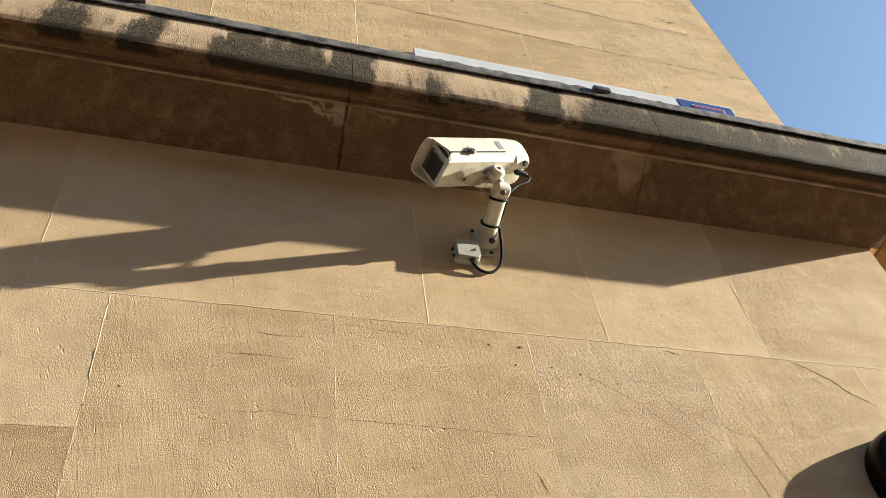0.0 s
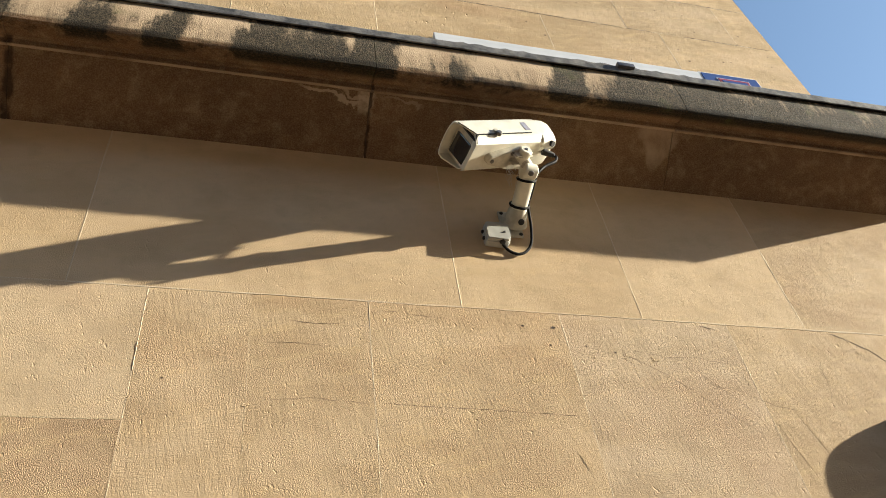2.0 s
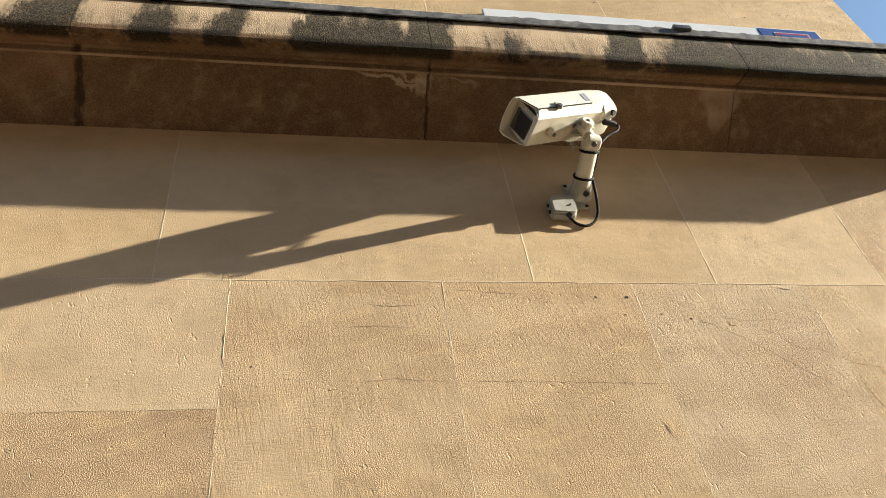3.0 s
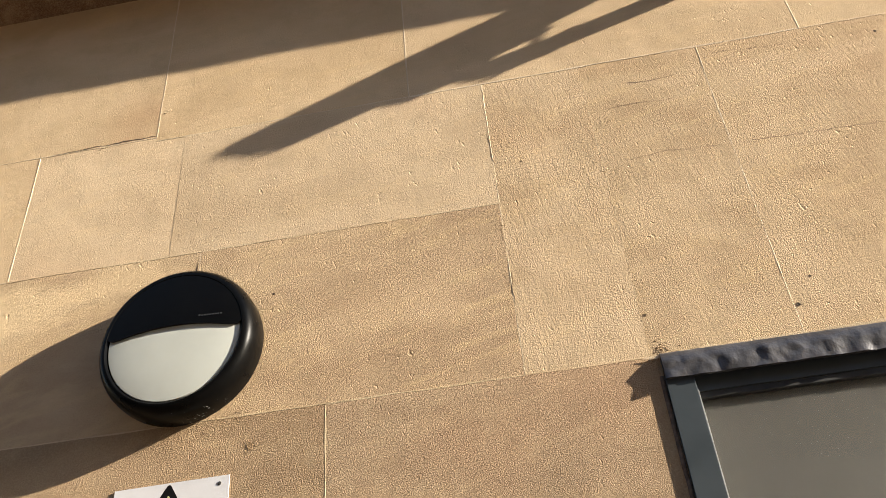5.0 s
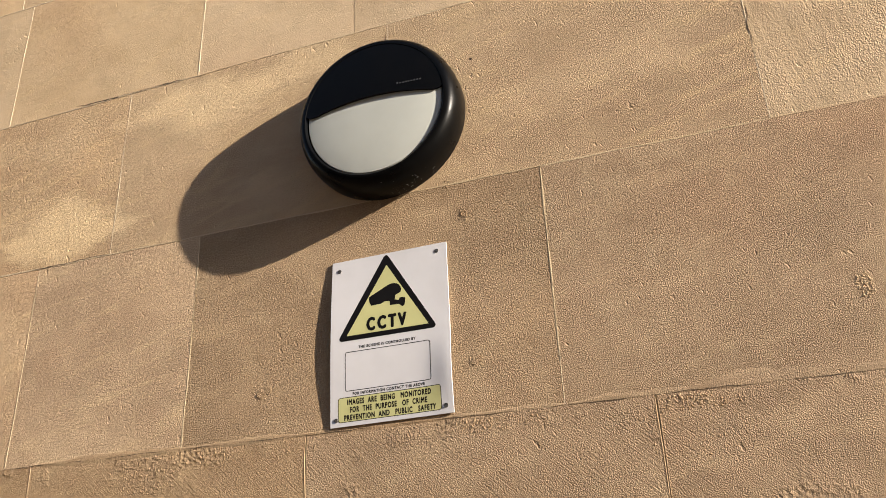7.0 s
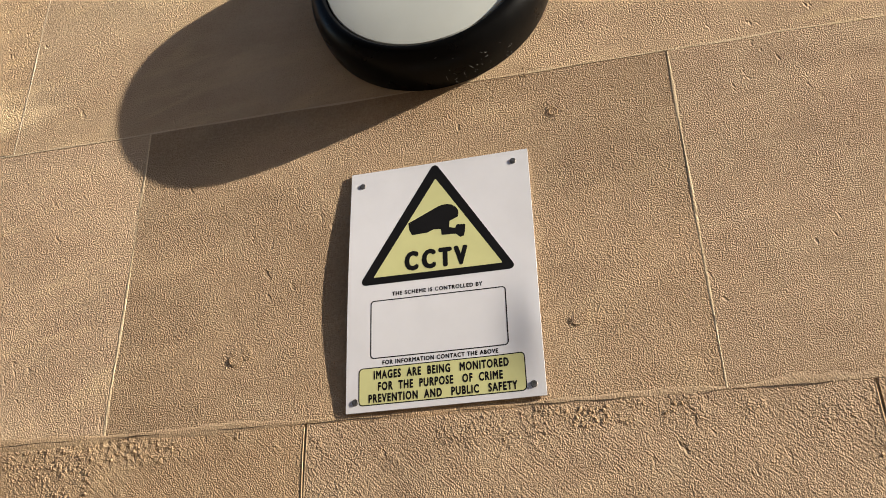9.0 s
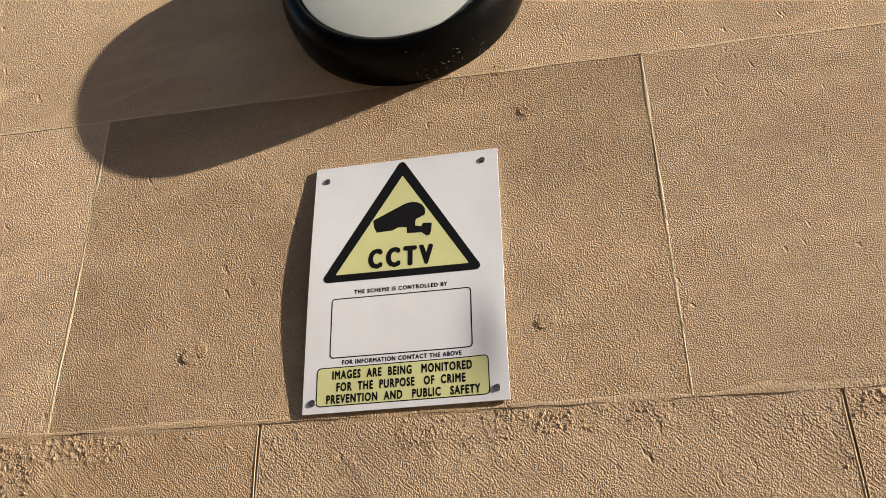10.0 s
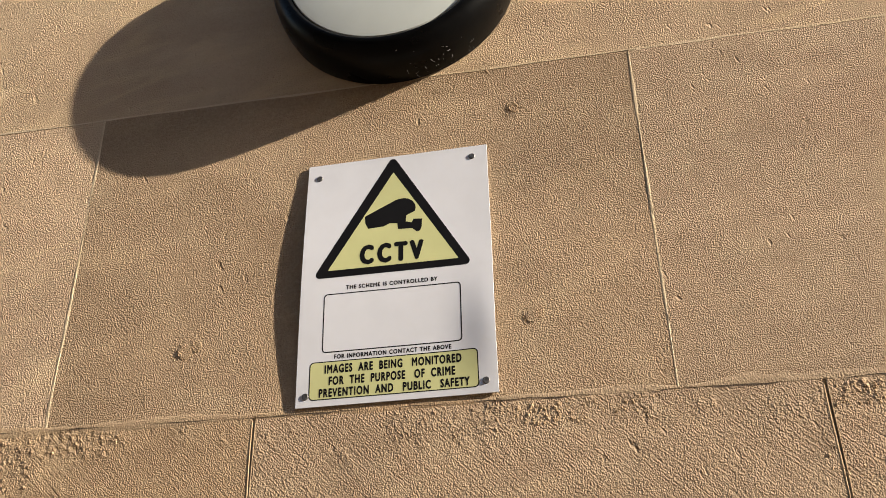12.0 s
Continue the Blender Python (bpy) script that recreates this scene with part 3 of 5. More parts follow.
def cornice_stone(s0, s1, rng, turned=False, mitre0=False, mitre1=False):
    """A length of the moulded cornice between two joints; the far end may be mitred round the corner."""
    bm = bmesh.new()
    n = max(2, int((s1 - s0) / 0.05))
    rows = []
    lift = rng.uniform(-0.0012, 0.0012)
    for k in range(n + 1):
        f = k / n
        row = []
        for q, z in PROFILE:
            s = s0 + 0.0008 + (s1 - s0 - 0.0016) * f
            if mitre1:
                s = s0 + 0.002 + (s1 + q - s0 - 0.002) * f
            if mitre0:
                s = s0 - q + (s1 - s0 + q - 0.002) * f
            wear = 0.0 if q < 0.2 else 0.0022 * noise.noise(Vector((s * 9, q * 30, z * 9)))
            if turned:
                row.append(bm.verts.new((CORNER + q + wear + lift, s, z + wear)))
            else:
                row.append(bm.verts.new((s, WALL - q + wear + lift, z + wear)))
        rows.append(row)
    for a, b in zip(rows, rows[1:]):
        for i in range(len(a)):
            j = (i + 1) % len(a)
            bm.faces.new((a[i], a[j], b[j], b[i]))
    bm.faces.new(rows[0]), bm.faces.new(rows[-1][::-1])
    return bm


cornice = thing("cornice", "moulded sandstone cornice with black weather crust along its face", "cornice", (0, WALL, 3.45), kind="structure")
rng = random.Random(4)
edges = (LEFT, -3.55, -2.6, -1.65, -0.69, 0.27, 1.25, CORNER)
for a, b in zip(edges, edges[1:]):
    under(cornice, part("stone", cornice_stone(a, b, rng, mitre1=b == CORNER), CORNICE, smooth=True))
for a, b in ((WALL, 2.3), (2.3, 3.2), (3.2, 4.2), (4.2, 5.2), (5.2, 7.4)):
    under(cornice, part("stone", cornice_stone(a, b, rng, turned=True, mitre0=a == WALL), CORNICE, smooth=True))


def lead_strip(s0, s1, turned):
    """Lead dressed over the top of the cornice, with a wavering turned-down edge."""
    bm = bmesh.new()
    n = int((s1 - s0) / 0.02)
    prof = ((0.263, 3.700), (0.266, 3.693), (0.270, 3.694), (0.2715, 3.722), (0.268, 3.732), (0.255, 3.737), (0.01, 3.815), (0.0, 3.812), (0.25, 3.730), (0.2635, 3.722))
    rows = []
    for k in range(n + 1):
        s = s0 + (s1 - s0) * k / n
        w = 0.003 * noise.noise(Vector((s * 14, 2.0, 0))) + 0.002 * noise.noise(Vector((s * 45, 5.0, 0)))
        row = []
        for i, (q, z) in enumerate(prof):
            lump = 0.007 if noise.noise(Vector((s * 21, 8.0, 0))) > 0.12 and 0.4 < s < 1.4 else 0.0
            qq, zz = q, z + w * (1.0 if i < 3 else 0.5 if i < 6 else 0) + (lump if i in (4, 5) else 0)
            if q > 0.2:
                qq = q + 0.5 * abs(w)
            e = min(max(s, s0), s1)
            if turned:
                row.append(bm.verts.new((CORNER + qq, e - qq if k == 0 else e, zz)))
            else:
                row.append(bm.verts.new((e + qq if k == n else e, WALL - qq, zz)))
        rows.append(row)
    for a, b in zip(rows, rows[1:]):
        for i in range(len(a)):
            j = (i + 1) % len(a)
            bm.faces.new((a[i], a[j], b[j], b[i]))
    bm.faces.new(rows[0]), bm.faces.new(rows[-1][::-1])
    return bm


lead = part("cornice_flashing", lead_strip(LEFT, CORNER, False), LEAD, smooth=True)
tagged(lead, "grey lead flashing dressed over the cornice top", "flashing", kind="structure")
lead2 = part("cornice_flashing", lead_strip(WALL, 7.0, True), LEAD, smooth=True)
tagged(lead2, "grey lead flashing on the cornice return", "flashing", kind="structure")
for x, z, w in ((1.09, 3.727, 0.03), (-0.36, 3.735, 0.05)):
    clip = part("lead_clip", box(x - w, x + w, WALL - 0.283, WALL - 0.24, z - 0.012, z + 0.010, 0.005), LEAD_DARK, smooth=True)
    tagged(clip, "dark folded lead clip on the flashing edge", "clip")

# ---- name board above the cornice ----
board = thing("name_board", "white board with a blue and red end panel above the cornice", "sign", (1.26, WALL, 4.0))
under(board, part("board", box(0.57, 1.688, WALL - 0.022, WALL - 0.001, 3.96, 4.264, 0.002), BOARD_WHITE))
under(board, part("panel_rim", box(1.690, 1.966, WALL - 0.020, WALL - 0.001, 3.96, 4.274, 0.002), BOARD_WHITE, None, "white rim of the end panel"))
under(board, part("blue_panel", box(1.699, 1.957, WALL - 0.0235, WALL - 0.0202, 3.97, 4.262), BOARD_BLUE))
under(board, part("white_border", box(1.757, 1.908, WALL - 0.0255, WALL - 0.0237, 3.99, 4.232), BOARD_WHITE))
under(board, part("red_panel", box(1.763, 1.902, WALL - 0.0275, WALL - 0.0257, 4.00, 4.226), BOARD_RED))
under(board, part("inner_panel", box(1.775, 1.890, WALL - 0.0290, WALL - 0.0277, 4.00, 4.212), BOARD_BLUE, None, "blue inner field"))

# ---- window ----
window = thing("window_1", "fixed window in a dark grey metal frame with a grey blind drawn", "window", (WIN[0], WALL, WIN[2]), kind="structure")
FX0, FX1, FZ0, FZ1 = WIN[0] - 0.002, WIN[1], WIN[2], 2.078
YF = WALL - 0.007
for nm, b in (("jamb", (FX0, FX0 + 0.05, FZ0, FZ1)), ("jamb", (FX1 - 0.05, FX1, FZ0, FZ1)), ("head", (FX0 + 0.05, FX1 - 0.05, FZ1 - 0.035, FZ1)), ("window_sill", (FX0 + 0.05, FX1 - 0.05, FZ0, FZ0 + 0.05))):
    under(window, part(nm, box(b[0], b[1], YF + (0.012 if nm == "head" else 0), WALL + 0.075, b[2], b[3], 0.0012), FRAME))
under(window, part("bead", box(FX0 + 0.05, FX1 - 0.05, YF + 0.014, WALL + 0.05, FZ1 - 0.047, FZ1 - 0.035, 0.001), RUBBER))
# Bright strip added for the highlight along the sunlit inner jamb edge.
under(window, part("bead", box(FX0 + 0.0500, FX0 + 0.0516, YF + 0.0004, WALL + 0.016, FZ0 + 0.05, FZ1 - 0.036, 0.0004), BRIGHT, None, "bright strip added for the sunlit inner jamb edge"))
pane = under(window, part("pane", box(FX0 + 0.045, FX1 - 0.045, WALL + 0.010, WALL + 0.015, FZ0 + 0.045, FZ1 - 0.04), GLASS))
pane.visible_shadow = False
blind = part("roller_blind", box(FX0 + 0.052, FX1 - 0.052, WALL + 0.018, WALL + 0.021, FZ0 + 0.052, FZ1 - 0.049), BLIND)
tagged(blind, "plain grey fabric blind drawn behind the window", "blind")
backing = part("window_reveal", box(WIN[0], WIN[1], WALL + 0.30, WALL + 0.32, WIN[2], WIN[3]), RUBBER)
tagged(backing, "dark reveal behind the window", "reveal", kind="structure")
under(window, part("packer", box(WIN[0], WIN[1], WALL + 0.004, WALL + 0.3, FZ1, WIN[3] + 0.0), RUBBER))


def flashing_bm():
    """A hammered lead drip over the window head."""
    bm = bmesh.new()
    n, rows = 160, []
    for k in range(n + 1):
        x = FX0 + 0.001 + (FX1 - FX0) * k / n
        row = []
        for j in range(9):
            f = j / 8
            z = 2.121 - 0.053 * f
            dent = 0.0040 * noise.noise(Vector((x * 40, f * 1.6, 3.0))) + 0.0020 * noise.noise(Vector((x * 70, f * 4, 8.0)))
            q = 0.004 + 0.009 * min(1, f * 3) ** 0.7 + 0.002 * f + dent * min(1, f * 2.5)
            z += 0.0016 * noise.noise(Vector((x * 30, 11.0, 0))) * (f if j == 8 else 0)
            row.append(bm.verts.new((x, WALL - q, z)))
        row.append(bm.verts.new((x, WALL - 0.004, 2.069)))
        row.append(bm.verts.new((x, WALL + 0.003, 2.118)))
        rows.append(row)
    for a, b in zip(rows, rows[1:]):
        for i in range(len(a)):
            j = (i + 1) % len(a)
            bm.faces.new((a[i], a[j], b[j], b[i]))
    bm.faces.new(rows[0]), bm.faces.new(rows[-1][::-1])
    return bm


rng = random.Random(3)
bm = tube([(FX0 - 0.0045 + rng.uniform(-0.0006, 0.0006), WALL + 0.001 + rng.uniform(-0.0006, 0.0005), FZ0 + (FZ1 - FZ0) * k / 40) for k in range(41)], 0.0045, 8, 3)
under(window, part("sealant", bm, plain("grey_brown_sealant", (0.16, 0.115, 0.085), 0.8, vary=0.3, scale=120, bump=0.001), None, "rough grey-brown sealant beside the frame", True))
drip = part("window_flashing", flashing_bm(), LEAD_DARK, smooth=True)
tagged(drip, "dark hammered lead flashing over the window head", "flashing", kind="structure")
rng = random.Random(9)
crack([(FX0 - 0.03, 2.116), (0.2, 2.121), (0.6, 2.123), (1.1, 2.122)], 0.011, rng, MORTAR, "mortar_smear", 0.004, 0.0045)

# ---- round bulkhead lamps ----


def bulkhead(at):
    lamp = thing("bulkhead_light", "round black bulkhead light with a half-hooded opal diffuser on the wall", "wall light", at, "bulkhead lights")
    m = Matrix.Identity(4)
    rim = lathe(((0.0, 0.0), (0.1585, 0.0), (0.1612, 0.003), (0.1622, 0.012), (0.1624, 0.030), (0.1612, 0.042), (0.1585, 0.0515), (0.1545, 0.0590), (0.1495, 0.0645), (0.1445, 0.0672), (0.1400, 0.0672), (0.1366, 0.0640), (0.1352, 0.030), (0.0, 0.030)), 96)
    part("body", rim, BLACK_RIM, lamp, smooth=True)
    part("diffuser", lathe(((0.1350, 0.030), (0.1346, 0.0615), (0.1335, 0.0628), (0.12, 0.0645), (0.09, 0.0665), (0.05, 0.0680), (0.0, 0.0686)), 64), OPAL, lamp, "white opal diffuser", smooth=True)
    # hood: the upper half of the face, with a lip along its lower edge
    bm = bmesh.new()
    nx, nz, R = 64, 16, 0.1385

    def dome(r):
        return 0.0665 + 0.0080 * (1 - (r / R) ** 2)

    grid = []
    for i in range(nx + 1):
        x = R * 0.999 * math.sin((i / nx - 0.5) * math.pi)
        low = 0.021 - 0.020 * (x / R) ** 2 + 0.014 * abs(x / R) ** 18
        high = math.sqrt(max(R * R - x * x, 0.0))
        high = max(high, low)
        col = []
        for j in range(nz + 1):
            z = low + (high - low) * j / nz
            col.append((x, z))
        grid.append(col)
    front = [[bm.verts.new((x, -dome(min(math.hypot(x, z), R)), z)) for x, z in c] for c in grid]
    rear = [bm.verts.new((c[0][0], -0.060, c[0][1] + 0.0015)) for c in grid]
    for a, b in zip(front, front[1:]):
        for j in range(nz):
            bm.faces.new((a[j], b[j], b[j + 1], a[j + 1]))
    for i in range(nx):
        bm.faces.new((front[i][0], rear[i], rear[i + 1], front[i + 1][0]))
    bmesh.ops.remove_doubles(bm, verts=bm.verts, dist=0.0002)
    part("hood", bm, BLACK, lamp, smooth=True)
    # maker's mark, as plain bars
    bm = bmesh.new()
    for k in range(9):
        x = 0.052 + k * 0.0054
        z = 0.033
        h = 0.007 if k == 0 else 0.0034
        q = dome(math.hypot(x, z)) + 0.0002
        box(x, x + 0.0030, -q - 0.0004, -q + 0.002, z, z + h * 0.5 + 0.0008, bm=bm)
    part("mark", bm, plain("worn_mark", (0.06, 0.06, 0.062), 0.5), lamp)
    return lamp


lamp = bulkhead((-0.916, WALL, 2.2745))
lamp2 = copy_thing(lamp, pose(1.755, WALL, 2.470))
rng = random.Random(17)
bm = bmesh.new()
for k in range(30):
    a = radians(-64 + rng.gauss(0, 9))
    q = abs(rng.gauss(0.020, 0.016))
    r = 0.1634 if q < 0.04 else 0.160
    p = Vector((r * math.cos(a), -q, r * math.sin(a)))
    d = Vector((rng.uniform(-1, 1), rng.uniform(-1, 1), rng.uniform(-0.6, 0.6))).normalized() * rng.uniform(0.001, 0.0055)
    tube([p, p + d * 0.5 + Vector((0.0004, 0, -0.0006)), p + d], rng.uniform(0.00015, 0.0004), 5, 2, bm)
part("cobweb", bm, GREY_WEB, lamp, "torn cobweb and dust caught under the rim")

# ---- warning sign ----
SX, SZ, SW, SH = -1.0255, 2.0045, 0.2195, 0.2995


def bulge(u, v):
    """How far the plastic stands off the wall; u across, v down, 0 to 1."""
    s = math.sin(math.pi * min(max(v, 0), 1))
    return 0.0030 + 0.0042 * s ** 1.1 * (1 - u) ** 1.3 + 0.0046 * math.exp(-((u - 1.0) / 0.15) ** 2 - ((v - 0.76) / 0.18) ** 2)


def on_sign(x_mm, y_mm, lift):
    u, v = x_mm / 222.5, y_mm / 300.0
    return Vector((SX + SW * u, WALL - bulge(u, v) - lift, SZ - SH * v + 0.003 * (u - 0.5)))


def sign_area(name, outline, mat, lift, label="", holes=()):
    """A printed area, cut fine enough to follow the bent plastic."""
    bm = bmesh.new()
    loops = [outline, *holes]
    edges = []
    for loop in loops:
        vs = [bm.verts.new((x, y, 0)) for x, y in loop]
        edges += [bm.edges.new((a, b)) for a, b in zip(vs, vs[1:] + vs[:1])]
    bmesh.ops.triangle_fill(bm, use_beauty=True, edges=edges)
    for co, no in [((k * 222.5 / 30, 0, 0), (1, 0, 0)) for k in range(1, 30)] + [((0, k * 12.0, 0), (0, 1, 0)) for k in range(1, 25)]:
        bmesh.ops.bisect_plane(bm, geom=bm.verts[:] + bm.edges[:] + bm.faces[:], plane_co=co, plane_no=no)
    for v in bm.verts:
        v.co = on_sign(v.co.x, v.co.y, lift)
    return under(warn, part(name, bm, mat, None, label))


def rounded(points, r, n=5):
    """The outline with rounded corners."""
    out, N = [], len(points)
    for i in range(N):
        p, a, b = Vector(points[i]), Vector(points[i - 1]), Vector(points[(i + 1) % N])
        da, db = (a - p).normalized(), (b - p).normalized()
        half = da.angle(db) / 2
        cut = r / math.tan(half)
        c = p + (da + db).normalized() * (r / math.sin(half))
        s, e = p + da * cut - c, p + db * cut - c
        turn = s.angle_signed(e)
        for k in range(n + 1):
            w = -turn * k / n
            out.append((c.x + s.x * math.cos(w) - s.y * math.sin(w), c.y + s.x * math.sin(w) + s.y * math.cos(w)))
    return out


def lettering(name, text, x0, x1, base, cap, heavy, lift, space=1.2, wide=1.0):
    """Raised print from the built-in font, fitted between x0 and x1 on its base line."""
    cu = bpy.data.curves.new(name, "FONT")
    cu.body, cu.size, cu.resolution_u, cu.space_character = text, 1.0, 3, space
    tmp = bpy.data.objects.new(name, cu)
    scene.collection.objects.link(tmp)
    me = bpy.data.meshes.new_from_object(tmp.evaluated_get(bpy.context.evaluated_depsgraph_get()))
    bpy.data.objects.remove(tmp)
    # bold print: the thin letters stamped a few times, slightly apart
    bm = bmesh.new()
    stamps = [(0, 0)] + [(heavy * math.cos(k * math.tau / 8) * wide, heavy * math.sin(k * math.tau / 8)) for k in range(8)]
    for k, (dx, dy) in enumerate(stamps):
        me.transform(Matrix.Translation((dx, dy, k * 0.00001)))
        bm.from_mesh(me)
        me.transform(Matrix.Translation((-dx, -dy, -k * 0.00001)))
    bpy.data.meshes.remove(me)
    lo = min(v.co.x for v in bm.verts)
    hi = max(v.co.x for v in bm.verts)
    for v in bm.verts:
        x = x0 + (v.co.x - lo) / (hi - lo) * (x1 - x0)
        y = base - v.co.y / 0.70 * cap
        v.co = on_sign(x, y, lift + v.co.z)
    return under(warn, part(name, bm, SIGN_BLACK))


warn = thing("warning_sign", "white plastic camera warning sign with yellow panels, bowed off the wall", "sign", (SX + SW / 2, WALL, SZ - SH))
bm = bmesh.new()
NU, NV = 60, 80
fr = [[bm.verts.new(on_sign(222.5 * i / NU, 300 * j / NV, 0)) for j in range(NV + 1)] for i in range(NU + 1)]
bk = [[bm.verts.new(on_sign(222.5 * i / NU, 300 * j / NV, -0.0022)) for j in range(NV + 1)] for i in range(NU + 1)]
for i in range(NU):
    for j in range(NV):
        bm.faces.new((fr[i][j], fr[i + 1][j], fr[i + 1][j + 1], fr[i][j + 1]))
        bm.faces.new((bk[i][j], bk[i][j + 1], bk[i + 1][j + 1], bk[i + 1][j]))
for i in range(NU):
    bm.faces.new((fr[i][0], bk[i][0], bk[i + 1][0], fr[i + 1][0])), bm.faces.new((fr[i][NV], fr[i + 1][NV], bk[i + 1][NV], bk[i][NV]))
for j in range(NV):
    bm.faces.new((fr[0][j], fr[0][j + 1], bk[0][j + 1], bk[0][j])), bm.faces.new((fr[NU][j], bk[NU][j], bk[NU][j + 1], fr[NU][j + 1]))
under(warn, part("plate", bm, SIGN_WHITE, smooth=True))
outer = rounded([(107, -1), (13.0, 153.2), (201.0, 153.2)], 5.0)
inner = rounded([(107.8, 22.5), (31.0, 144.4), (184.5, 144.4)], 0.8)
sign_area("triangle_border", outer, SIGN_BLACK, 0.00010, "thick black triangle border", holes=(inner,))
sign_area("triangle_panel", inner, SIGN_YELLOW, 0.00008, "pale yellow triangle panel")
sign_area("camera_pictogram", [(73.5, 79), (110, 61.6), (115, 60.2), (121, 59.8), (127, 61.4), (132, 65.2), (134.8, 70), (135.2, 74), (134.3, 78.5), (124, 83), (123.3, 91), (130.5, 93), (132.6, 88.6), (142.9, 89.6),
          (142.2, 99.5), (140.5, 104.5), (136.5, 105.6), (131, 100.6), (114, 100), (113.2, 92.2), (104, 91.3), (97, 94.5), (78, 95.4), (74.5, 88)], SIGN_BLACK, 0.00014, "black camera pictogram")
lettering("lettering", "CCTV", 68.7, 144.5, 139.2, 22.0, 0.048, 0.00014, 1.5, 1.7)
lettering("lettering", "THE SCHEME IS CONTROLLED BY", 53.5, 159.8, 169.0, 4.6, 0.040, 0.00007)
ro = rounded([(28, 173.0), (186, 173.0), (186, 241.6), (28, 241.6)], 4.5)
ri = rounded([(29.2, 174.2), (184.8, 174.2), (184.8, 240.4), (29.2, 240.4)], 3.4)
sign_area("panel_outline", ro, SIGN_BLACK, 0.00010, "thin black rounded outline", holes=(ri,))
lettering("lettering", "FOR INFORMATION CONTACT THE ABOVE", 42.3, 173.6, 248.9, 4.7, 0.040, 0.00007)
yo = rounded([(14.5, 251.2), (202.3, 251.2), (202.3, 293.2), (14.5, 293.2)], 5)
yi = rounded([(15.6, 252.3), (201.2, 252.3), (201.2, 292.1), (15.6, 292.1)], 4)
sign_area("yellow_outline", yo, SIGN_BLACK, 0.00010, "thin black outline of the yellow panel", holes=(yi,))
sign_area("yellow_panel", yi, SIGN_YELLOW, 0.00008, "pale yellow text panel")
lettering("lettering", "IMAGES  ARE  BEING   MONITORED", 32.0, 184.3, 264.3, 8.8, 0.046, 0.00014)
lettering("lettering", "FOR  THE  PURPOSE   OF  CRIME", 37.0, 177.1, 277.4, 8.8, 0.046, 0.00014)
lettering("lettering", "PREVENTION  AND   PUBLIC   SAFETY", 26.2, 192.3, 290.0, 8.6, 0.046, 0.00014)
for x, y in ((14.7, 19.0), (204.1, 14.0), (10.7, 288.4), (209.8, 286.9)):
    p = on_sign(x, y, 0)
    screw = under(warn, part("screw", lathe(((0.0038, -0.001), (0.0038, 0.0003), (0.0033, 0.0009), (0.0025, 0.0010), (0.0, 0.0008)), 20, Matrix.Translation(p)), SCREW, smooth=True))
    bm = box(p.x - 0.0026, p.x + 0.0026, p.y - 0.0013, p.y - 0.0006, p.z - 0.0005, p.z + 0.0004)
    box(p.x - 0.0004, p.x + 0.0004, p.y - 0.00132, p.y - 0.0006, p.z - 0.0026, p.z + 0.0026, bm=bm)
    slot = part("slot", bm, RUBBER)
    slot.parent = screw
    slot.matrix_parent_inverse = Matrix.Translation(-warn.location)

# ---- surveillance camera on its wall bracket ----
BASE = Vector((0.690, WALL, 3.205))
cctv = thing("security_camera", "cream painted security camera in a weatherproof housing on a wall bracket", "camera", BASE)
U = Vector((0.8852, 0.1532, 0.4392)).normalized()
H = Vector((0.17054, -0.98535, 0.0)).normalized()
N = H.cross(U)
HOUSE = Matrix.Translation((0.460, 1.115, 3.267)) @ Matrix((H, U, N)).transposed().to_4x4()
# housing axes: x outwards from the wall (0 to -0.118), y from front to rear, z up


def hous(name, bm, mat, label="", smooth=True):
    bmesh.ops.transform(bm, matrix=HOUSE, verts=bm.verts)
    ob = under(cctv, part(name, bm, mat, None, label, smooth))
    return ob


def section(x0, x1, low, high, crown, n=10):
    """The cover's outline: straight sides, arched top."""
    pts = [(x0, low), (x0, high - 0.008)]
    cx, hw = (x0 + x1) / 2, (x1 - x0) / 2
    for k in range(n + 1):
        a = math.pi * (1 - k / n)
        pts.append((cx + hw * math.cos(a) * (0.97 if 0 < k < n else 0.985), high - 0.004 + crown * math.sin(a) ** 0.5))
    return pts + [(x1, high - 0.008), (x1, low)]


def cover_bm(x0, x1, low, high, crown, stations, thick):
    """A U-shaped sheet cover; stations: y at the top, y at the bottom edge."""
    bm = bmesh.new()
    outer_pts = section(x0, x1, low, high, crown)
    inner_pts = section(x0 + thick, x1 - thick, low, high - thick, crown)
    rows = []
    for yt, yb, s in stations:
        row = []
        for pts in (outer_pts, inner_pts):
            line = []
            for x, z in pts:
                f = min(max((z - low) / (high - low), 0), 1)
                cx = (x0 + x1) / 2
                line.append(bm.verts.new((cx + (x - cx) * s, yb + (yt - yb) * f, low + (z - low) * s)))
            row.append(line)
        rows.append(row)
    for a, b in zip(rows, rows[1:]):
        for k in range(2):
            for i in range(len(a[k]) - 1):
                bm.faces.new((a[k][i], a[k][i + 1], b[k][i + 1], b[k][i]))
        for i in (0, -1):
            bm.faces.new((a[0][i], a[1][i], b[1][i], b[0][i]))
    for row in (rows[0], rows[-1]):
        for i in range(len(row[0]) - 1):
            bm.faces.new((row[0][i], row[0][i + 1], row[1][i + 1], row[1][i]))
    return bm


hous("cover", cover_bm(-0.119, 0.001, -0.053, 0.0, 0.022, ((0.0, 0.030, 1), (0.05, 0.055, 1), (0.255, 0.240, 1), (0.29, 0.262, 0.985)), 0.003), CREAM, "cream painted sunshade cover")
